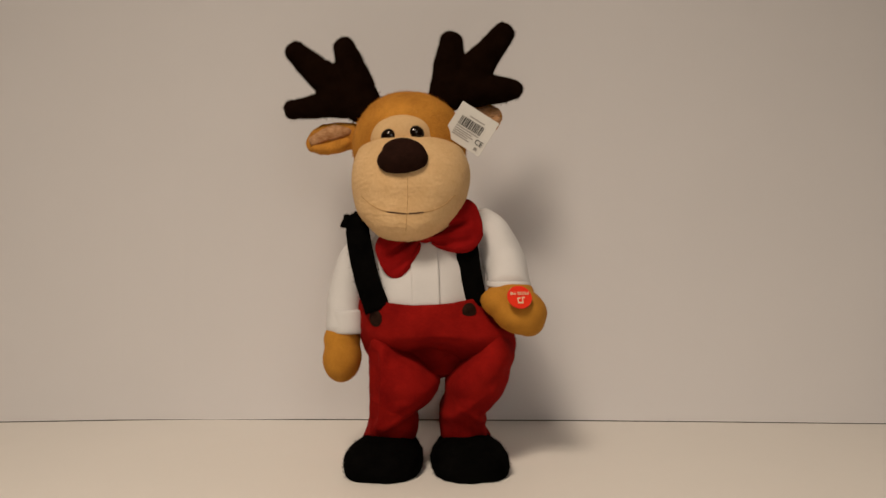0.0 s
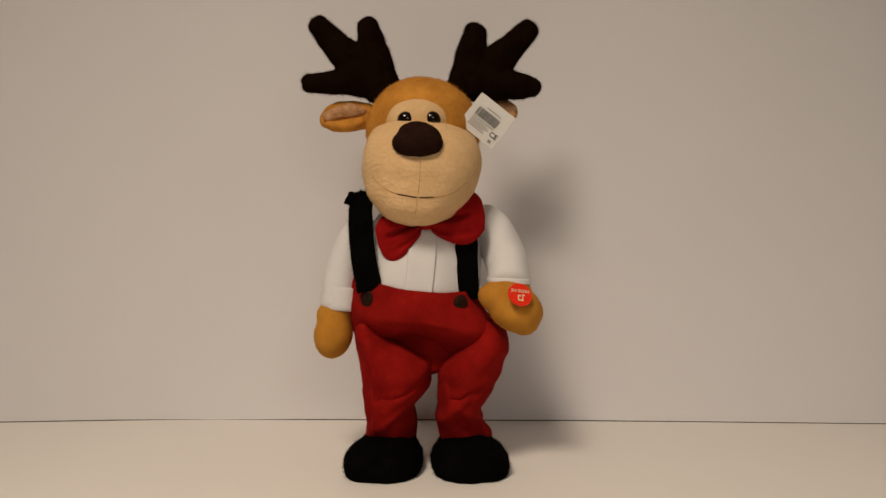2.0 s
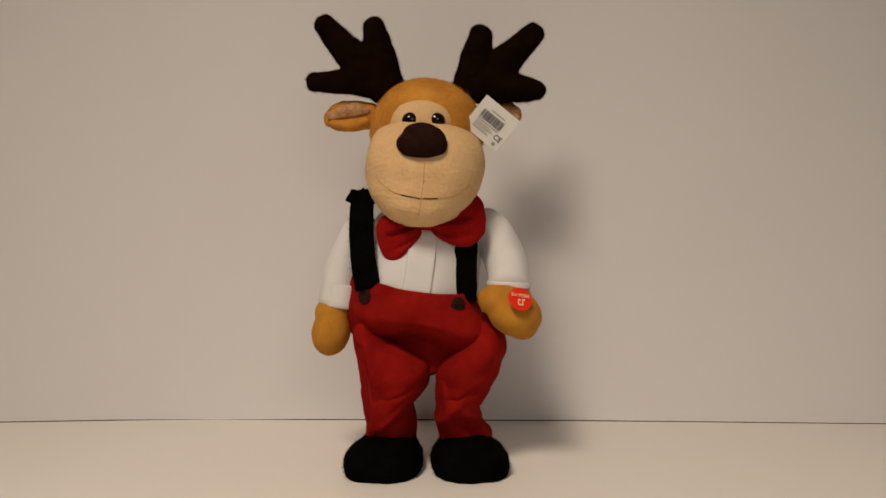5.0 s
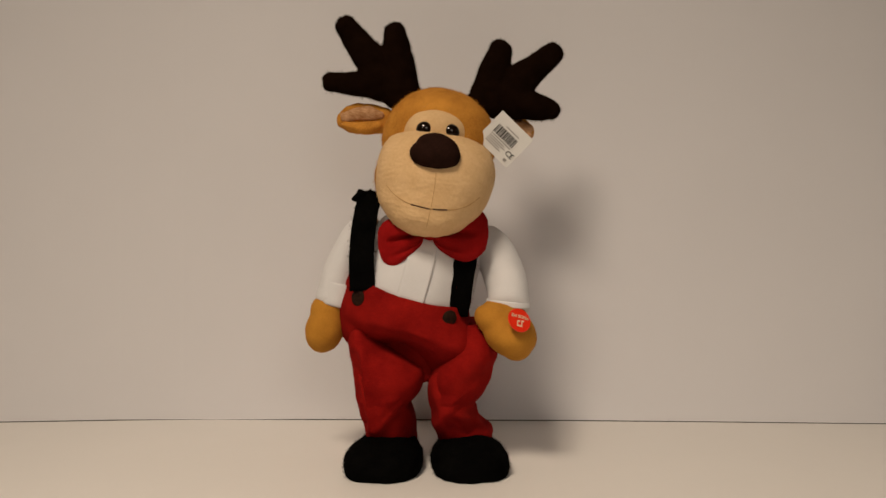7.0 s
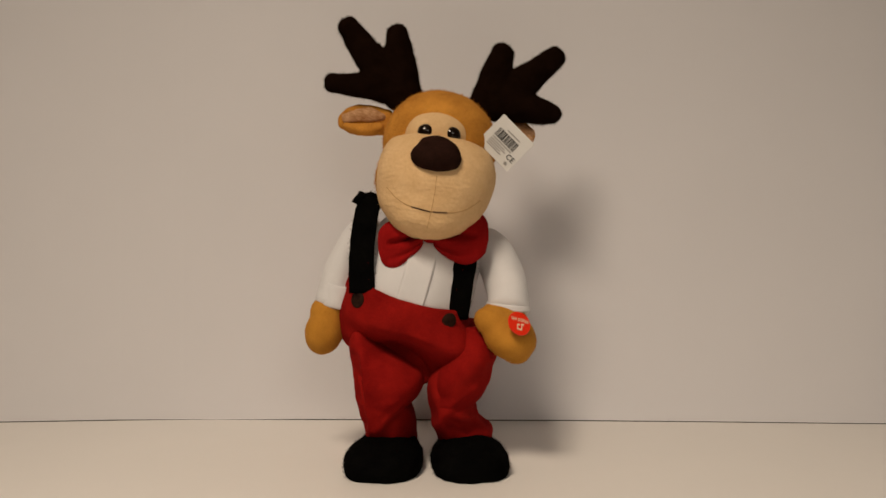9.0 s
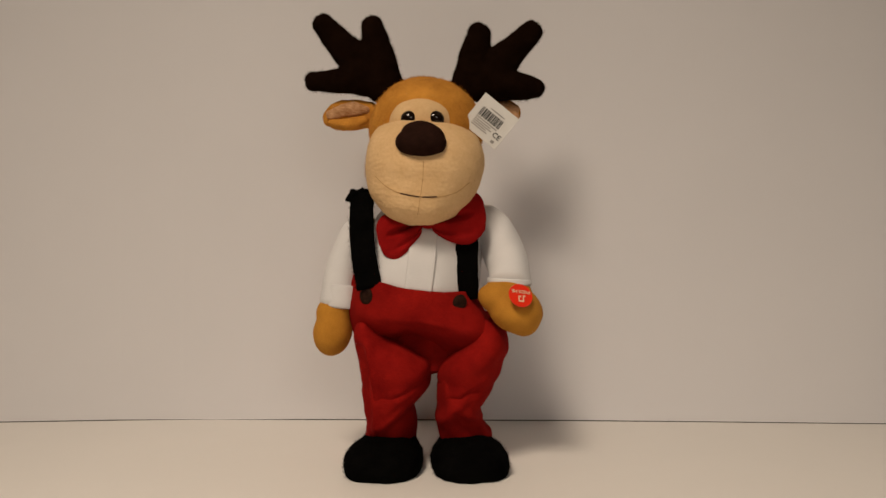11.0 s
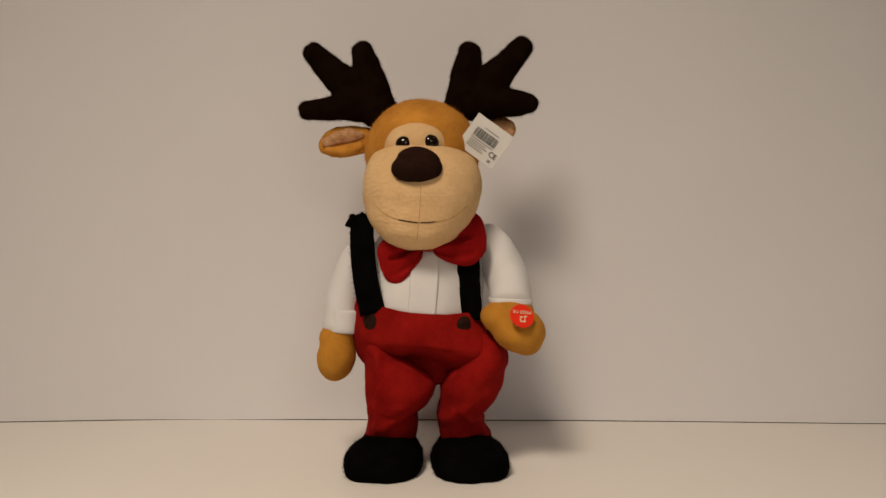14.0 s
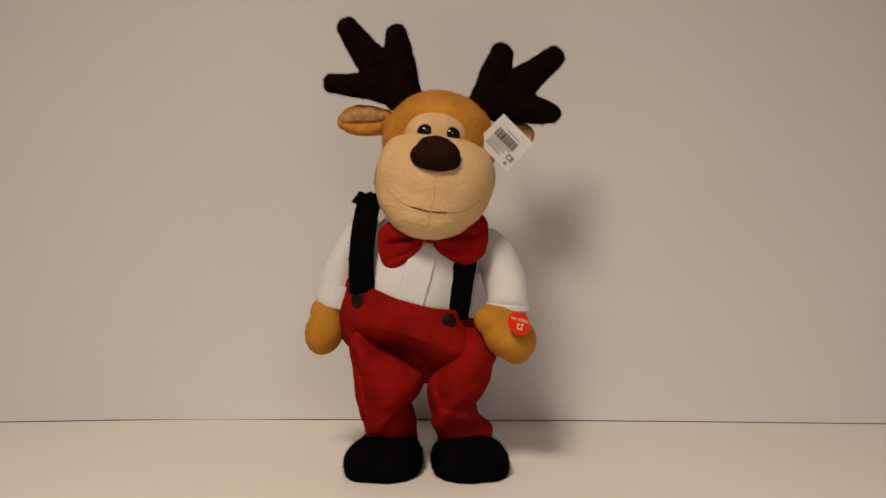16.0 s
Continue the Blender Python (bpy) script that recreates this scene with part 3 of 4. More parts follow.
arm_r = part("sleeve", ruffle(as_mesh(sweep(pass_through([(0.0324, -0.0040, 0.1972), (0.0422, -0.0100, 0.1893), (0.0502, -0.0200, 0.1738), (0.0545, -0.0300, 0.1603), (0.0549, -0.0360, 0.1498)], 4), [(0.0176, 0.020) for k in range(9)] + [(0.0178, 0.019)] * 8, 32)), 0.0018, 50, (1, 1, 1), 4.0), M_SHIRT, toy, "white cotton sleeve", pivot=SHR)
part("cuff", barrel([(0.1528, 0.0543, -0.0340, 0.0172, 0.0184), (0.1522, 0.0545, -0.0340, 0.0181, 0.0195), (0.1500, 0.0546, -0.0345, 0.0184, 0.0198), (0.1484, 0.0547, -0.0350, 0.0182, 0.0196), (0.1476, 0.0547, -0.0350, 0.0172, 0.0180)], 40, 3, 2.2), M_SHIRT, arm_r, "folded white cuff")
WRIST = Vector((0.0520, -0.0360, 0.1500))
paw_r = part("paw", furry(ruffle(fused([ellipsoid((0.0485, -0.0460, 0.1357), (0.0180, 0.020, 0.0130), (0, 8, 0)), ellipsoid((0.0616, -0.0520, 0.1290), (0.0220, 0.023, 0.0185), (0, 10, 0)), ellipsoid((0.0688, -0.0520, 0.1208), (0.0130, 0.016, 0.0120)), ellipsoid((0.0559, -0.0400, 0.1445), (0.0185, 0.019, 0.010))], 0.0016, 9), 0.0006, 90), 1200, 0.0010, 0.0001, 32), M_PAW, toy, "ochre plush paw with a round sticker", pivot=WRIST)
STC = (0.0594, -0.0755, 0.1420)
stick_m = pose(STC[0], STC[1], STC[2], -30, 0, 10)


def on_sticker(bm):
    bmesh.ops.transform(bm, matrix=stick_m, verts=bm.verts)
    return bm


bpy.context.view_layer.update()
disc = bmesh.new()
bmesh.ops.create_cone(disc, cap_ends=True, segments=40, radius1=0.0098, radius2=0.0095, depth=0.0008, matrix=pose(0, 0, 0, 90, 0, 0))
part("press_sticker", on_sticker(disc), M_STICKER, paw_r, "round red-orange press sticker", flat=True)
part("sticker_lettering", lettering("PRESS ME", 0.0037, stick_m @ pose(0, -0.0007, 0.0030, 0, 180, 0)), M_STICKINK, paw_r, "cream lettering", flat=True)
note = bmesh.new()
for lo, hi in (((-0.0022, -0.0008, -0.0052), (-0.0014, -0.0005, -0.0008)), ((0.0014, -0.0008, -0.0046), (0.0022, -0.0005, -0.0002)), ((-0.0022, -0.0008, -0.0056), (0.0022, -0.0005, -0.0044)),
               ((-0.0014, -0.0008, -0.0018), (0.0002, -0.0005, -0.0006)), ((0.0022, -0.0008, -0.0012), (0.0036, -0.0005, 0.0000))):
    tmp = as_mesh(slab(lo, hi))
    note.from_mesh(tmp)
part("music_note", on_sticker(note), M_STICKINK, paw_r, "cream music note", flat=True)

# trouser legs: a crotch gusset, and for each leg a thigh that hangs from the seat and a shin that leans about its ankle
def leg_piece(rows, seed, folds, count=2500):
    top, low = rows[0][:3] + (rows[0][3] * 0.6, rows[0][4] * 0.6), rows[-1][:3] + (rows[-1][3] * 0.6, rows[-1][4] * 0.6)
    me = as_mesh(barrel([top] + rows + [low], 84, 8, 2.25))
    me = ruffle(ruffle(me, 0.0016, 34, (1.3, 1.3, 0.5), seed), 0.0006, 80, (0.8, 1, 1.4), seed + 3)
    for a, b, width, height in folds:
        fold(me, a, b, width, height)
    return furry(me, count, 0.0008, 0.0001, int(seed * 10))


CROTCH = [(0.1148, -0.0020, 0.0000, 0.0568, 0.0270), (0.1024, -0.0020, 0.0000, 0.0553, 0.0290), (0.0902, -0.0015, -0.0010, 0.0488, 0.0290), (0.0803, -0.0032, -0.0010, 0.0308, 0.0270), (0.0743, -0.0035, 0.0000, 0.0173, 0.0300), (0.0699, -0.0032, 0.0020, 0.0087, 0.0220), (0.0676, -0.0030, 0.0040, 0.0040, 0.0140)]
THIGH_L = [(0.1146, -0.0497, -0.0030, 0.0074, 0.0400), (0.1081, -0.0497, -0.0060, 0.0115, 0.0435), (0.1020, -0.0488, -0.0080, 0.0137, 0.0450), (0.0949, -0.0465, -0.0095, 0.0163, 0.0460), (0.0883, -0.0425, -0.0110, 0.0201, 0.0475), (0.0817, -0.0385, -0.0120, 0.0240, 0.0485), (0.0751, -0.0346, -0.0135, 0.0278, 0.0485), (0.0685, -0.0331, -0.0140, 0.0292, 0.0480), (0.0605, -0.0336, -0.0130, 0.0288, 0.0460), (0.0541, -0.0349, -0.0125, 0.0271, 0.0445), (0.0487, -0.0368, -0.0120, 0.0233, 0.0410), (0.0444, -0.0374, -0.0100, 0.0180, 0.0340)]
SHIN_L = [(0.0807, -0.0342, -0.0120, 0.0187, 0.0340), (0.0758, -0.0339, -0.0120, 0.0262, 0.0410), (0.0691, -0.0334, -0.0120, 0.0281, 0.0440), (0.0632, -0.0334, -0.0120, 0.0291, 0.0445), (0.0569, -0.0349, -0.0120, 0.0276, 0.0445), (0.0504, -0.0388, -0.0110, 0.0238, 0.0430), (0.0453, -0.0411, -0.0100, 0.0216, 0.0410), (0.0376, -0.0417, -0.0080, 0.0212, 0.0385), (0.0298, -0.0426, -0.0060, 0.0220, 0.0370), (0.0222, -0.0449, -0.0050, 0.0228, 0.0360), (0.0155, -0.0469, -0.0040, 0.0228, 0.0340), (0.0096, -0.0469, -0.0040, 0.0209, 0.0300)]
THIGH_R = [(0.1146, 0.0379, -0.0030, 0.0074, 0.0400), (0.1081, 0.0401, -0.0060, 0.0127, 0.0435), (0.1020, 0.0417, -0.0080, 0.0163, 0.0450), (0.0949, 0.0416, -0.0095, 0.0182, 0.0460), (0.0883, 0.0391, -0.0110, 0.0206, 0.0475), (0.0817, 0.0344, -0.0120, 0.0237, 0.0485), (0.0751, 0.0305, -0.0135, 0.0261, 0.0485), (0.0685, 0.0283, -0.0140, 0.0263, 0.0480), (0.0605, 0.0266, -0.0130, 0.0242, 0.0460), (0.0541, 0.0252, -0.0125, 0.0213, 0.0445), (0.0487, 0.0240, -0.0120, 0.0167, 0.0410), (0.0444, 0.0233, -0.0100, 0.0117, 0.0340)]
SHIN_R = [(0.0807, 0.0286, -0.0120, 0.0179, 0.0340), (0.0758, 0.0293, -0.0120, 0.0230, 0.0410), (0.0691, 0.0286, -0.0120, 0.0252, 0.0440), (0.0632, 0.0276, -0.0120, 0.0252, 0.0445), (0.0569, 0.0252, -0.0120, 0.0237, 0.0445), (0.0504, 0.0209, -0.0110, 0.0218, 0.0430), (0.0453, 0.0173, -0.0100, 0.0197, 0.0410), (0.0390, 0.0154, -0.0080, 0.0183, 0.0385), (0.0322, 0.0157, -0.0060, 0.0186, 0.0370), (0.0246, 0.0179, -0.0050, 0.0199, 0.0360), (0.0180, 0.0206, -0.0040, 0.0211, 0.0340), (0.0116, 0.0206, -0.0040, 0.0196, 0.0300)]
FOLDS_L = [((-0.0477, -0.0500, 0.0960), (-0.0509, -0.0500, 0.0383), 0.0032, 0.0062), ((-0.0545, -0.0500, 0.0951), (-0.0550, -0.0500, 0.0429), 0.0045, -0.0052), ((-0.0055, -0.0500, 0.0701), (-0.0554, -0.0500, 0.0306), 0.0060, 0.0048), ((-0.0145, -0.0500, 0.0579), (-0.0436, -0.0500, 0.0415), 0.0045, -0.0034), ((-0.0336, -0.0500, 0.0951), (-0.0145, -0.0500, 0.0761), 0.0090, 0.0024), ((-0.0223, -0.0500, 0.0429), (-0.0427, -0.0500, 0.0306), 0.0035, -0.0022)]
FOLDS_R = [((0.0436, -0.0500, 0.1019), (0.0055, -0.0500, 0.0597), 0.0080, 0.0042), ((0.0527, -0.0500, 0.0815), (0.0209, -0.0500, 0.0520), 0.0060, -0.0032), ((0.0382, -0.0500, 0.0679), (0.0018, -0.0500, 0.0429), 0.0050, 0.0040), ((0.0232, -0.0500, 0.0506), (0.0373, -0.0500, 0.0324), 0.0036, 0.0040), ((0.0154, -0.0500, 0.0474), (0.0264, -0.0500, 0.0306), 0.0034, -0.0032), ((0.0073, -0.0500, 0.0779), (0.0027, -0.0500, 0.0361), 0.0050, -0.0024)]
HIPS = [Vector((-0.0350, -0.0100, 0.0940)), Vector((0.0297, -0.0100, 0.0940))]
KNEES = [Vector((-0.0335, -0.0100, 0.0599)), Vector((0.0272, -0.0100, 0.0599))]
ANKLES = [Vector((-0.0462, -0.0040, 0.0219)), Vector((0.0191, -0.0040, 0.0234))]
FORK = Vector((-0.0069, 0.0000, 0.0901))
gusset = part("crotch_gusset", leg_piece(CROTCH, 3.5, [], 1200), M_RED, toy, "sagging red fleece crotch", pivot=FORK)
thighs = [part("trouser_thigh", leg_piece(r, q, f), M_RED, toy, "creased red fleece trouser thigh", pivot=k) for r, q, k, f in ((THIGH_L, 1.5, KNEES[0], FOLDS_L), (THIGH_R, 6.5, KNEES[1], FOLDS_R))]
shins = [part("trouser_shin", leg_piece(r, q, f), M_RED, toy, "creased red fleece trouser leg", pivot=k) for r, q, k, f in ((SHIN_L, 1.5, ANKLES[0], FOLDS_L), (SHIN_R, 6.5, ANKLES[1], FOLDS_R))]


# shoes
def shoe(cx, yaw, seed):
    x, y = cx, -0.033
    rz = Matrix.Rotation(radians(yaw), 3, "Z")
    bodies = [ellipsoid((0, -0.006, 0.008), (0.0315, 0.0375, 0.0172), power=2.6), ellipsoid((0, 0.016, 0.010), (0.0262, 0.026, 0.0175), power=2.4),
              ellipsoid((0, -0.008, 0.010), (0.0295, 0.030, 0.0180), power=2.4)]
    me = fused(bodies, 0.0022, 6)
    for v in me.vertices:
        v.co = rz @ v.co + Vector((x, y, 0))
        v.co.z = max(v.co.z, 0.0)
    me.update()
    return furry(ruffle(me, 0.0010, 110, seed=seed), 7000, 0.0015, 0.00014, int(seed * 10))


SHOE_LX, SHOE_RX = (-0.0477, -0.0330, 0.0061)[0], (0.0210, -0.0330, 0.0075)[0]
part("shoe", shoe(SHOE_LX, -6, 1.1), M_BLACK, toy, "black plush shoe")
part("shoe", shoe(SHOE_RX, 6, 2.3), M_BLACK, toy, "black plush shoe")

# ---- the dance ----
# seconds; waist: millimetres to the side and up, degrees of lean; nose: millimetres to the side and up, degrees of lean
DANCE = [
    (0.0, -0.2, 1.7, -0.3, -1.1, 2.0, 0.0), (0.1, -6.0, 7.0, 4.6, 4.0, 9.1, 3.5), (0.2, -8.1, 12.8, 8.7, 12.7, 13.9, 6.6),
    (0.3, -9.3, 11.4, 9.5, 13.0, 12.5, 6.7), (0.4, -11.1, 11.2, 12.2, 17.3, 11.3, 8.2), (0.5, -10.6, 11.7, 11.7, 16.7, 11.9, 8.0),
    (0.6, -6.9, 13.0, 7.0, 10.5, 14.4, 5.9), (0.7, -8.0, 9.4, 7.2, 8.5, 11.3, 5.2), (0.8, 0.3, 0.1, -0.3, -0.3, 0.0, -0.1),
    (0.9, -2.1, -5.6, 4.4, 8.8, -5.9, 3.6), (1.0, -12.8, -1.6, 16.8, 26.9, -3.7, 14.7), (1.1, -14.9, 5.0, 17.5, 25.5, 3.1, 12.9),
    (1.2, -11.3, 12.2, 13.0, 19.2, 11.6, 8.9), (1.3, -7.7, 13.5, 8.5, 13.0, 14.4, 6.6), (1.4, -9.1, 9.1, 8.5, 10.2, 10.8, 5.8),
    (1.5, 0.0, 0.0, 0.0, 0.0, 0.0, 0.0), (1.6, -4.5, -5.1, 6.5, 10.7, -5.1, 4.9), (1.7, -12.7, -1.7, 16.8, 26.9, -3.9, 14.8),
    (1.8, -14.8, 5.8, 17.6, 25.7, 3.8, 12.9), (1.9, -10.3, 13.4, 12.3, 18.8, 12.8, 8.6), (2.0, -6.9, 13.1, 7.2, 10.7, 14.5, 5.9),
    (2.1, -7.9, 10.6, 7.4, 9.5, 12.4, 5.6), (2.2, -0.1, -0.4, 0.3, 0.5, -0.4, 0.1), (2.3, -4.5, -5.1, 6.5, 10.7, -5.1, 4.9),
    (2.4, -13.3, -0.7, 17.3, 27.4, -3.0, 14.9), (2.5, -14.8, 5.2, 17.4, 25.2, 3.4, 12.7), (2.6, -10.7, 12.9, 12.5, 18.8, 12.4, 8.7),
    (2.7, -6.7, 13.6, 7.2, 11.2, 14.9, 6.0), (2.8, -8.6, 9.8, 8.0, 9.9, 11.5, 5.7), (2.9, -0.1, -0.4, 0.3, 0.5, -0.4, 0.1),
    (3.0, -4.1, -5.4, 6.2, 10.7, -5.6, 4.9), (3.1, -12.3, -2.4, 16.2, 26.1, -4.3, 14.3), (3.2, -9.7, -4.6, 12.4, 19.7, -5.1, 10.4),
    (3.3, -1.9, -2.6, 2.7, 4.3, -2.6, 1.7), (3.4, -3.5, 2.0, 2.6, 1.8, 3.0, 1.6), (3.5, -0.6, -3.5, 2.0, 4.3, -3.9, 1.4),
    (3.6, -9.8, -4.5, 12.7, 20.1, -5.1, 10.7), (3.7, -14.6, 2.7, 18.4, 28.2, 0.0, 14.9), (3.8, -12.9, -1.5, 16.1, 24.8, -3.0, 13.4),
    (3.9, -8.0, -4.7, 10.0, 15.4, -4.7, 7.8), (4.0, -0.1, 0.0, 0.1, 0.1, 0.0, 0.0), (4.1, -5.5, 6.5, 4.0, 3.1, 8.5, 3.1),
    (4.2, -7.8, 12.2, 7.9, 11.2, 13.6, 6.1), (4.3, -8.7, 12.9, 9.5, 14.1, 13.6, 7.0), (4.4, -14.6, 6.6, 16.8, 24.0, 5.1, 11.8),
    (4.5, -10.6, -4.4, 14.7, 24.8, -6.0, 13.7), (4.6, -4.5, -4.4, 6.0, 9.5, -4.3, 4.3), (4.7, -1.3, 1.9, 0.6, -0.4, 2.5, 0.5),
    (4.8, -6.4, 7.7, 5.0, 4.8, 9.8, 3.9), (4.9, -7.4, 14.1, 8.4, 13.3, 14.9, 6.6), (5.0, -8.7, 12.9, 9.5, 14.1, 13.6, 7.0),
    (5.1, -14.6, 6.6, 16.8, 24.0, 5.1, 11.8), (5.2, -10.6, -4.4, 14.7, 24.8, -6.0, 13.7), (5.3, -4.5, -4.4, 6.0, 9.5, -4.3, 4.3),
    (5.4, -1.3, 1.9, 0.6, -0.4, 2.5, 0.5), (5.5, -6.4, 7.7, 5.0, 4.8, 9.8, 3.9), (5.6, -7.4, 14.1, 8.4, 13.3, 14.9, 6.6),
    (5.7, -8.7, 12.9, 9.5, 14.1, 13.6, 7.0), (5.8, -14.6, 6.6, 16.8, 24.0, 5.1, 11.8), (5.9, -10.6, -4.4, 14.7, 24.8, -6.0, 13.7),
    (6.0, -4.5, -4.4, 6.0, 9.5, -4.3, 4.3), (6.1, -1.3, 1.9, 0.6, -0.4, 2.5, 0.5), (6.2, -6.4, 7.7, 5.0, 4.8, 9.8, 3.9),
    (6.3, -7.4, 12.7, 7.7, 11.2, 14.1, 6.1), (6.4, -7.9, 14.7, 9.5, 15.4, 14.9, 7.3), (6.5, -13.4, 8.8, 15.0, 21.0, 8.1, 10.1),
    (6.6, -13.7, 0.0, 17.4, 26.9, -2.1, 14.5), (6.7, -7.8, -5.3, 10.4, 16.7, -5.6, 8.6), (6.8, -9.0, -4.2, 11.1, 16.7, -4.3, 8.6),
    (6.9, -14.5, 2.7, 18.8, 29.5, -0.4, 15.7), (7.0, -14.5, 7.2, 17.0, 24.4, 5.5, 11.9), (7.1, -14.8, 4.1, 17.8, 26.1, 2.1, 13.4),
    (7.2, -9.4, -5.3, 13.2, 22.3, -6.4, 12.1), (7.3, -2.9, -3.8, 4.2, 6.9, -3.9, 2.9), (7.4, -1.7, -4.1, 3.2, 6.0, -4.3, 2.3),
    (7.5, -10.3, -4.7, 14.1, 23.5, -6.0, 12.9), (7.6, -14.7, 2.9, 18.3, 27.8, 0.4, 14.6), (7.7, -13.8, 0.2, 16.6, 24.8, -1.3, 13.2),
    (7.8, -8.7, -5.1, 11.4, 18.4, -5.6, 9.6), (7.9, -0.3, -1.2, 0.7, 1.3, -1.3, 0.4), (8.0, -2.6, -1.2, 2.8, 3.5, -0.9, 1.6),
    (8.1, -4.7, -6.8, 7.8, 14.6, -7.3, 7.1), (8.2, -14.7, 3.6, 19.0, 29.5, 0.4, 15.5), (8.3, -14.0, 8.6, 16.1, 23.1, 7.2, 11.1),
    (8.4, -9.1, 14.4, 11.0, 17.6, 14.1, 8.0), (8.5, -7.1, 13.2, 7.4, 11.2, 14.5, 6.1), (8.6, -7.9, 7.4, 6.7, 6.9, 9.4, 4.6),
    (8.7, 0.1, -1.9, 0.6, 1.8, -2.1, 0.4), (8.8, -8.7, -4.4, 10.7, 16.3, -4.4, 8.4), (8.9, -13.8, 0.2, 17.4, 27.0, -1.9, 14.6),
    (9.0, -14.8, 5.2, 17.4, 25.2, 3.4, 12.7), (9.1, -11.8, 11.6, 13.6, 19.9, 10.9, 9.2), (9.2, -8.3, 13.3, 9.1, 13.7, 14.1, 6.8),
    (9.3, -7.8, 11.7, 7.7, 10.5, 13.2, 5.9), (9.4, -8.1, 5.6, 6.9, 6.8, 7.5, 4.4), (9.5, -1.1, -1.3, 1.5, 2.2, -1.3, 0.8),
    (9.6, -4.1, -5.4, 6.2, 10.7, -5.6, 4.9), (9.7, -11.5, -3.3, 14.8, 23.5, -4.5, 12.8), (9.8, -10.7, -4.0, 13.8, 21.8, -4.9, 11.7),
    (9.9, -6.7, -4.1, 8.2, 12.0, -3.9, 5.9), (10.0, -2.7, -1.1, 2.9, 3.5, -0.7, 1.6), (10.1, -3.3, 1.0, 2.7, 2.2, 1.8, 1.5),
    (10.2, -0.6, -3.5, 2.0, 4.3, -3.9, 1.4), (10.3, -8.8, -4.7, 11.2, 17.5, -4.9, 9.1), (10.4, -13.7, 0.0, 16.8, 25.5, -1.7, 13.7),
    (10.5, -13.9, 0.5, 17.3, 26.5, -1.5, 14.2), (10.6, -11.7, -2.8, 14.3, 21.7, -3.6, 11.6), (10.7, -7.2, -4.1, 8.7, 12.9, -3.9, 6.3),
    (10.8, -1.1, 1.6, 0.4, -0.4, 2.1, 0.4), (10.9, -6.2, 7.3, 4.8, 4.3, 9.4, 3.7), (11.0, -7.4, 14.1, 8.4, 13.3, 14.9, 6.6),
    (11.1, -8.7, 12.9, 9.5, 14.1, 13.6, 7.0), (11.2, -14.6, 6.6, 16.8, 24.0, 5.1, 11.8), (11.3, -10.6, -4.4, 14.7, 24.8, -6.0, 13.7),
    (11.4, -4.5, -4.4, 6.0, 9.5, -4.3, 4.3), (11.5, -1.3, 1.9, 0.6, -0.4, 2.5, 0.5), (11.6, -6.4, 7.7, 5.0, 4.8, 9.8, 3.9),
    (11.7, -7.5, 14.2, 8.6, 13.7, 14.9, 6.8), (11.8, -8.7, 12.9, 9.5, 14.1, 13.6, 7.0), (11.9, -14.7, 6.3, 17.0, 24.4, 4.7, 12.1),
    (12.0, -10.6, -4.4, 14.7, 24.8, -6.0, 13.7), (12.1, -3.7, -4.7, 5.4, 9.0, -4.7, 4.0), (12.2, -1.1, 1.6, 0.4, -0.4, 2.1, 0.4),
    (12.3, -6.2, 7.3, 4.8, 4.3, 9.4, 3.7), (12.4, -7.4, 14.1, 8.4, 13.3, 14.9, 6.6), (12.5, -9.2, 12.6, 10.0, 14.6, 13.2, 7.2),
    (12.6, -14.6, 6.1, 16.8, 24.0, 4.7, 11.9), (12.7, -10.2, -4.8, 14.5, 24.8, -6.4, 13.7), (12.8, -4.0, -5.0, 5.9, 9.9, -5.1, 4.4),
    (12.9, -2.1, -4.3, 3.7, 6.8, -4.5, 3.3), (13.0, -4.4, -4.7, 6.1, 9.9, -4.7, 3.3), (13.1, -4.4, -4.7, 6.1, 9.9, -4.7, 3.3),
    (13.2, -4.4, -4.7, 6.1, 9.9, -4.7, 3.3), (13.3, -4.4, -4.7, 6.1, 9.9, -4.7, 3.3), (13.4, -4.4, -4.7, 6.1, 9.9, -4.7, 3.3),
    (13.5, -4.4, -4.7, 6.1, 9.9, -4.7, 3.3), (13.6, -4.4, -4.7, 6.1, 9.9, -4.7, 3.3), (13.7, -4.4, -4.7, 6.1, 9.9, -4.7, 3.3),
    (13.8, -4.4, -4.7, 6.1, 9.9, -4.7, 3.3), (13.9, -4.4, -4.7, 6.1, 9.9, -4.7, 3.3), (14.0, -4.4, -4.7, 6.1, 9.9, -4.7, 3.3),
    (14.1, -4.4, -4.7, 6.1, 9.9, -4.7, 3.3), (14.2, -4.4, -4.7, 6.1, 9.9, -4.7, 3.3), (14.3, -4.4, -4.7, 6.1, 9.9, -4.7, 3.3),
    (14.4, -9.8, -4.5, 12.7, 20.1, -5.1, 10.7), (14.5, -14.8, 3.9, 18.9, 29.1, 0.8, 15.2), (14.6, -13.3, 9.5, 15.1, 21.4, 8.5, 10.2),
    (14.7, -8.0, 13.9, 9.1, 14.1, 14.5, 6.9), (14.8, -7.8, 12.2, 7.9, 11.2, 13.6, 6.1), (14.9, -3.5, 2.0, 2.6, 1.8, 3.0, 1.6),
    (15.0, -1.7, -4.1, 3.2, 6.0, -4.3, 2.3), (15.1, -10.6, -4.1, 13.9, 22.3, -5.1, 12.0), (15.2, -14.7, 2.9, 18.3, 27.8, 0.4, 14.6),
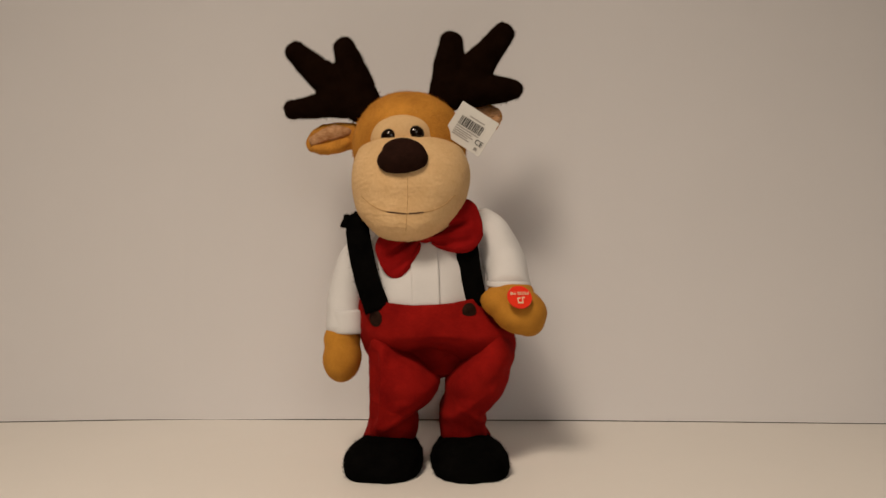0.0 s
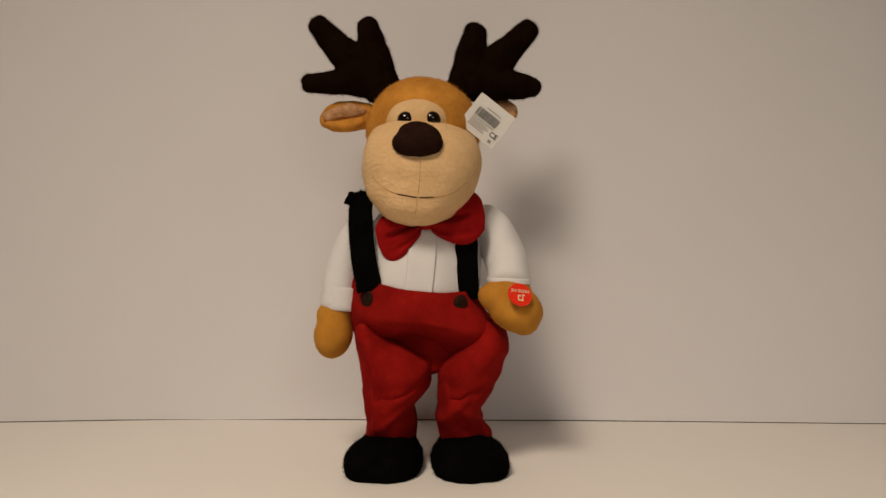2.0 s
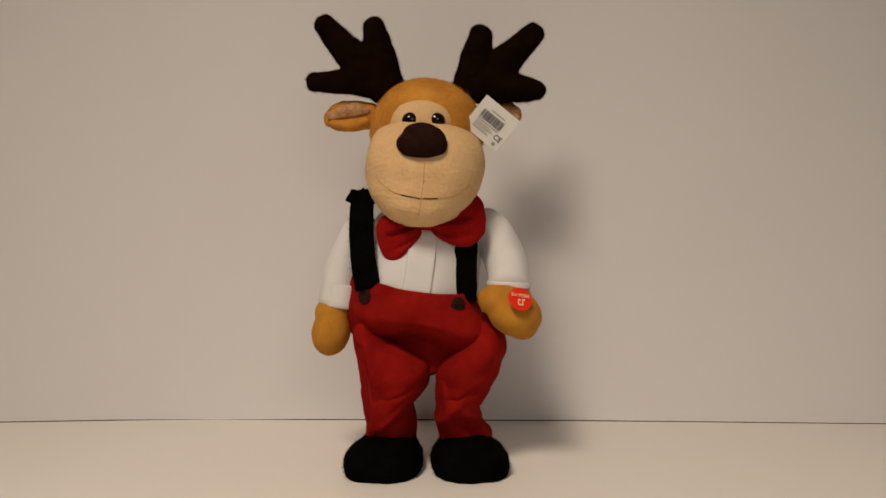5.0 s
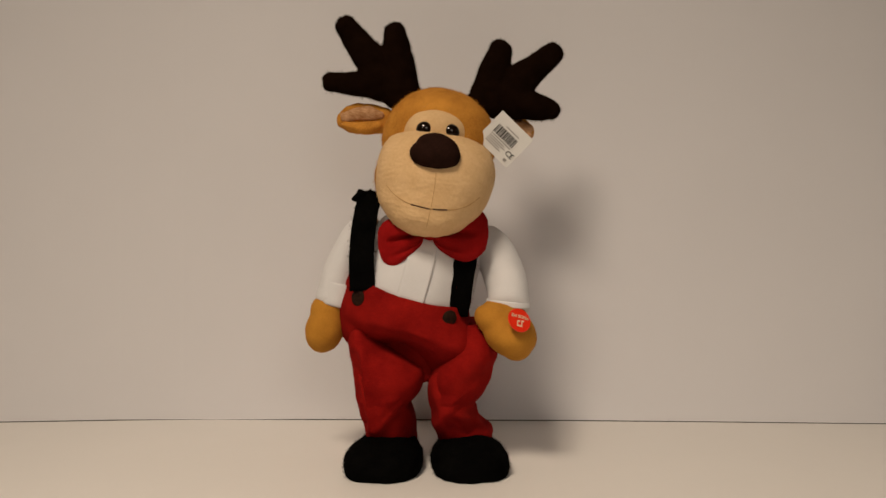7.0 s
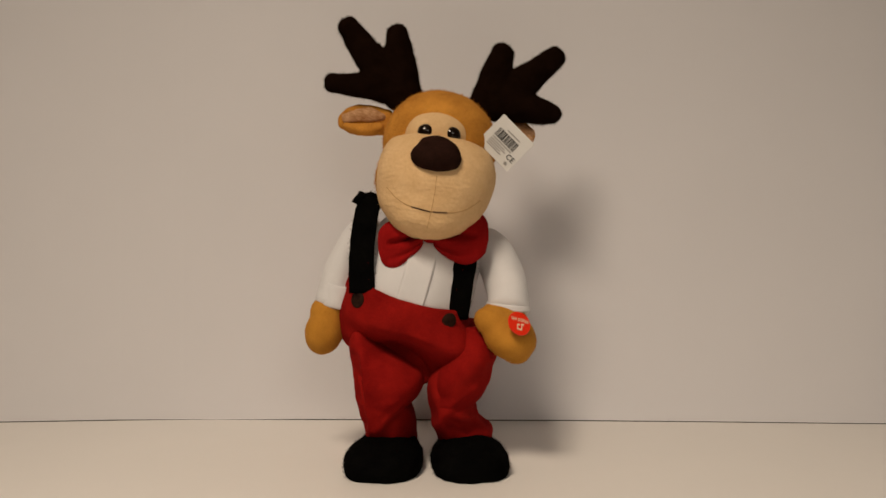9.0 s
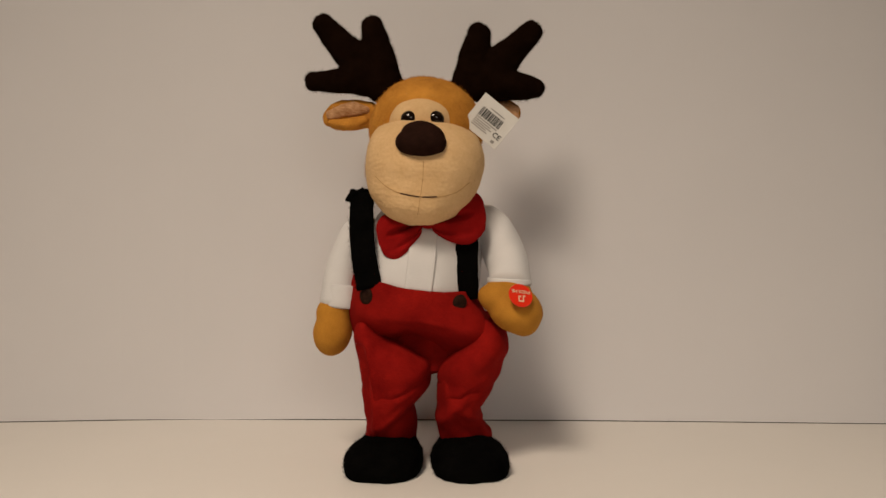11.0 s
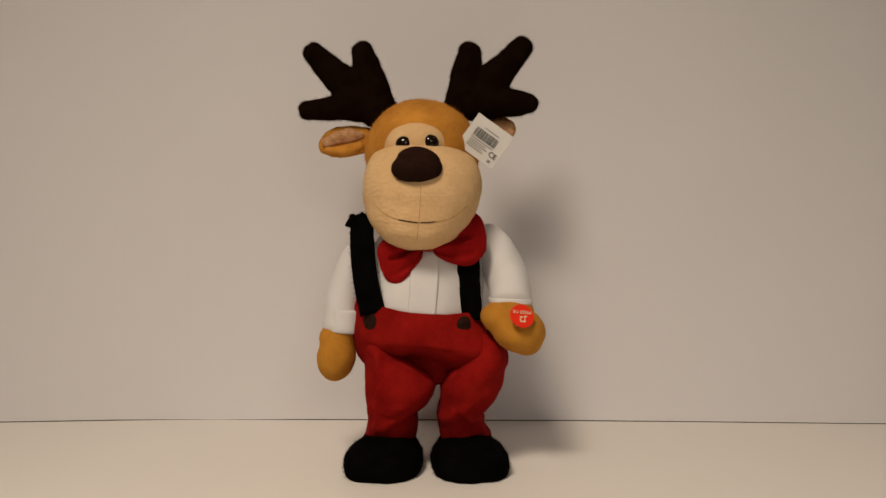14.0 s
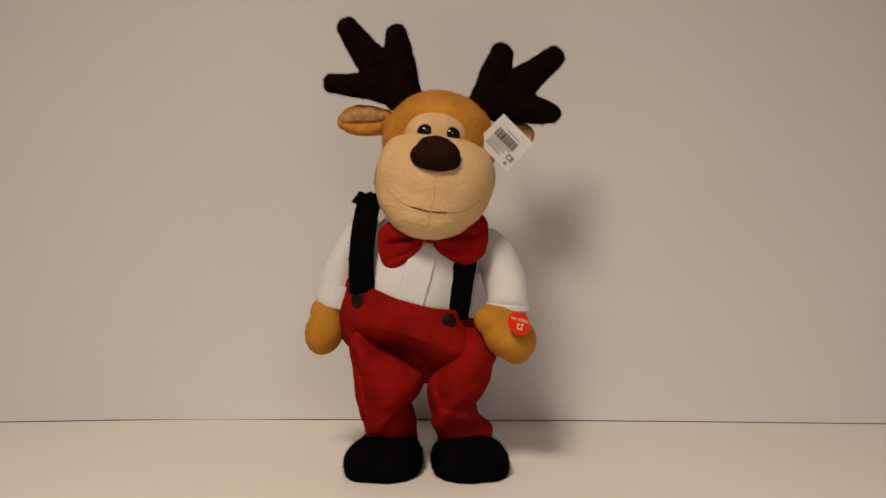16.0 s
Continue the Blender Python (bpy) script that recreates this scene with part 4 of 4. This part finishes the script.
    (15.3, -12.4, 11.5, 14.7, 21.8, 10.2, 10.1), (15.4, -7.9, 13.8, 8.8, 13.7, 14.5, 6.8), (15.5, -7.1, 13.2, 7.4, 11.2, 14.5, 6.1),
    (15.6, -3.1, 2.0, 2.2, 1.3, 3.0, 1.4), (15.7, -0.7, -4.7, 2.6, 6.0, -5.1, 2.1), (15.8, -11.1, -3.7, 14.3, 22.7, -4.7, 12.3),
    (15.9, -14.8, 3.4, 18.3, 27.8, 0.8, 14.5), (16.0, -14.8, 5.1, 17.3, 24.8, 3.4, 12.5),
]


def motions():
    base = ORIGIN[toy.name]
    tracks = {}
    mouth = [o for o in head.children if o.name.split(".")[0] in ("muzzle", "smile_stitch", "mouth_stitch", "chin_seam")]

    def key(ob, t, m):
        tracks.setdefault(ob.name, (ob, []))[1].append((t, m))

    for t, wx, wz, lean, nx, nz, tilt in DANCE:
        body = Matrix.Translation(CHEST + Vector((wx, 0, wz)) / 1000) @ pose(0, 0, 0, 0, lean, 0) @ Matrix.Translation(-CHEST)
        for ob in (shirt, trousers, bow):
            key(ob, t, Matrix.Translation(-base) @ body @ Matrix.Translation(CHEST))
        turn = pose(0, 0, 0, 0, tilt, 0.22 * tilt)
        spot = NOSE + Vector((nx, 0, nz)) / 1000 - turn @ (NOSE - NECK)
        spot.y = NECK.y
        for ob in (head, tag):
            key(ob, t, Matrix.Translation(spot - base) @ turn)
        # the soft muzzle rests on the collar and turns less than the skull
        for ob in mouth:
            key(ob, t, Matrix.Translation(JAW - NECK) @ pose(0, 0, 0, 0, -0.35 * tilt, 0) @ Matrix.Translation(NECK - JAW))
        key(arm_l, t, Matrix.Translation(body @ SHL - base - Vector((0, 0, 0.0025))) @ pose(0, 0, 0, 0, 0.72 * lean, 0))
        key(arm_r, t, Matrix.Translation(body @ SHR - base) @ pose(0, 0, 0, 0, 0.30 * lean, 0))
        wrist = body @ SHR + pose(0, 0, 0, 0, 0.30 * lean, 0) @ (WRIST - SHR) - Vector((0.00018 * lean, 0, 0))
        key(paw_r, t, Matrix.Translation(wrist - base) @ pose(0, 0, 0, 0, 0.95 * lean, 0.5 * lean))
        # the cloth sags, so the legs follow the waist only in part
        up = max(0.0, wz)
        key(gusset, t, Matrix.Translation(FORK - base + Vector((1.13 * wx, 0, 0.55 * wz - 0.4 * lean)) / 1000) @ pose(0, 0, 0, 0, 0.4 * lean, 0))
        for side, kx, hx in ((0, 0.80 * wx, 1.02 * wx - 0.45 * up), (1, 1.03 * wx, 1.1 * wx + 0.35 * up)):
            knee = KNEES[side] + Vector((kx, 0, 0.25 * wz - 0.1 * lean)) / 1000
            hip = HIPS[side] + Vector((hx, 0, 0.6 * wz)) / 1000
            key(shins[side], t, Matrix.Translation(ANKLES[side] - base) @ (KNEES[side] - ANKLES[side]).rotation_difference(knee - ANKLES[side]).to_matrix().to_4x4())
            key(thighs[side], t, Matrix.Translation(knee - base + Vector((0, 0, 0.00055 * up))) @ (HIPS[side] - KNEES[side]).rotation_difference(hip - knee).to_matrix().to_4x4())
    for ob, rows in tracks.values():
        walk(ob, rows)


motions()
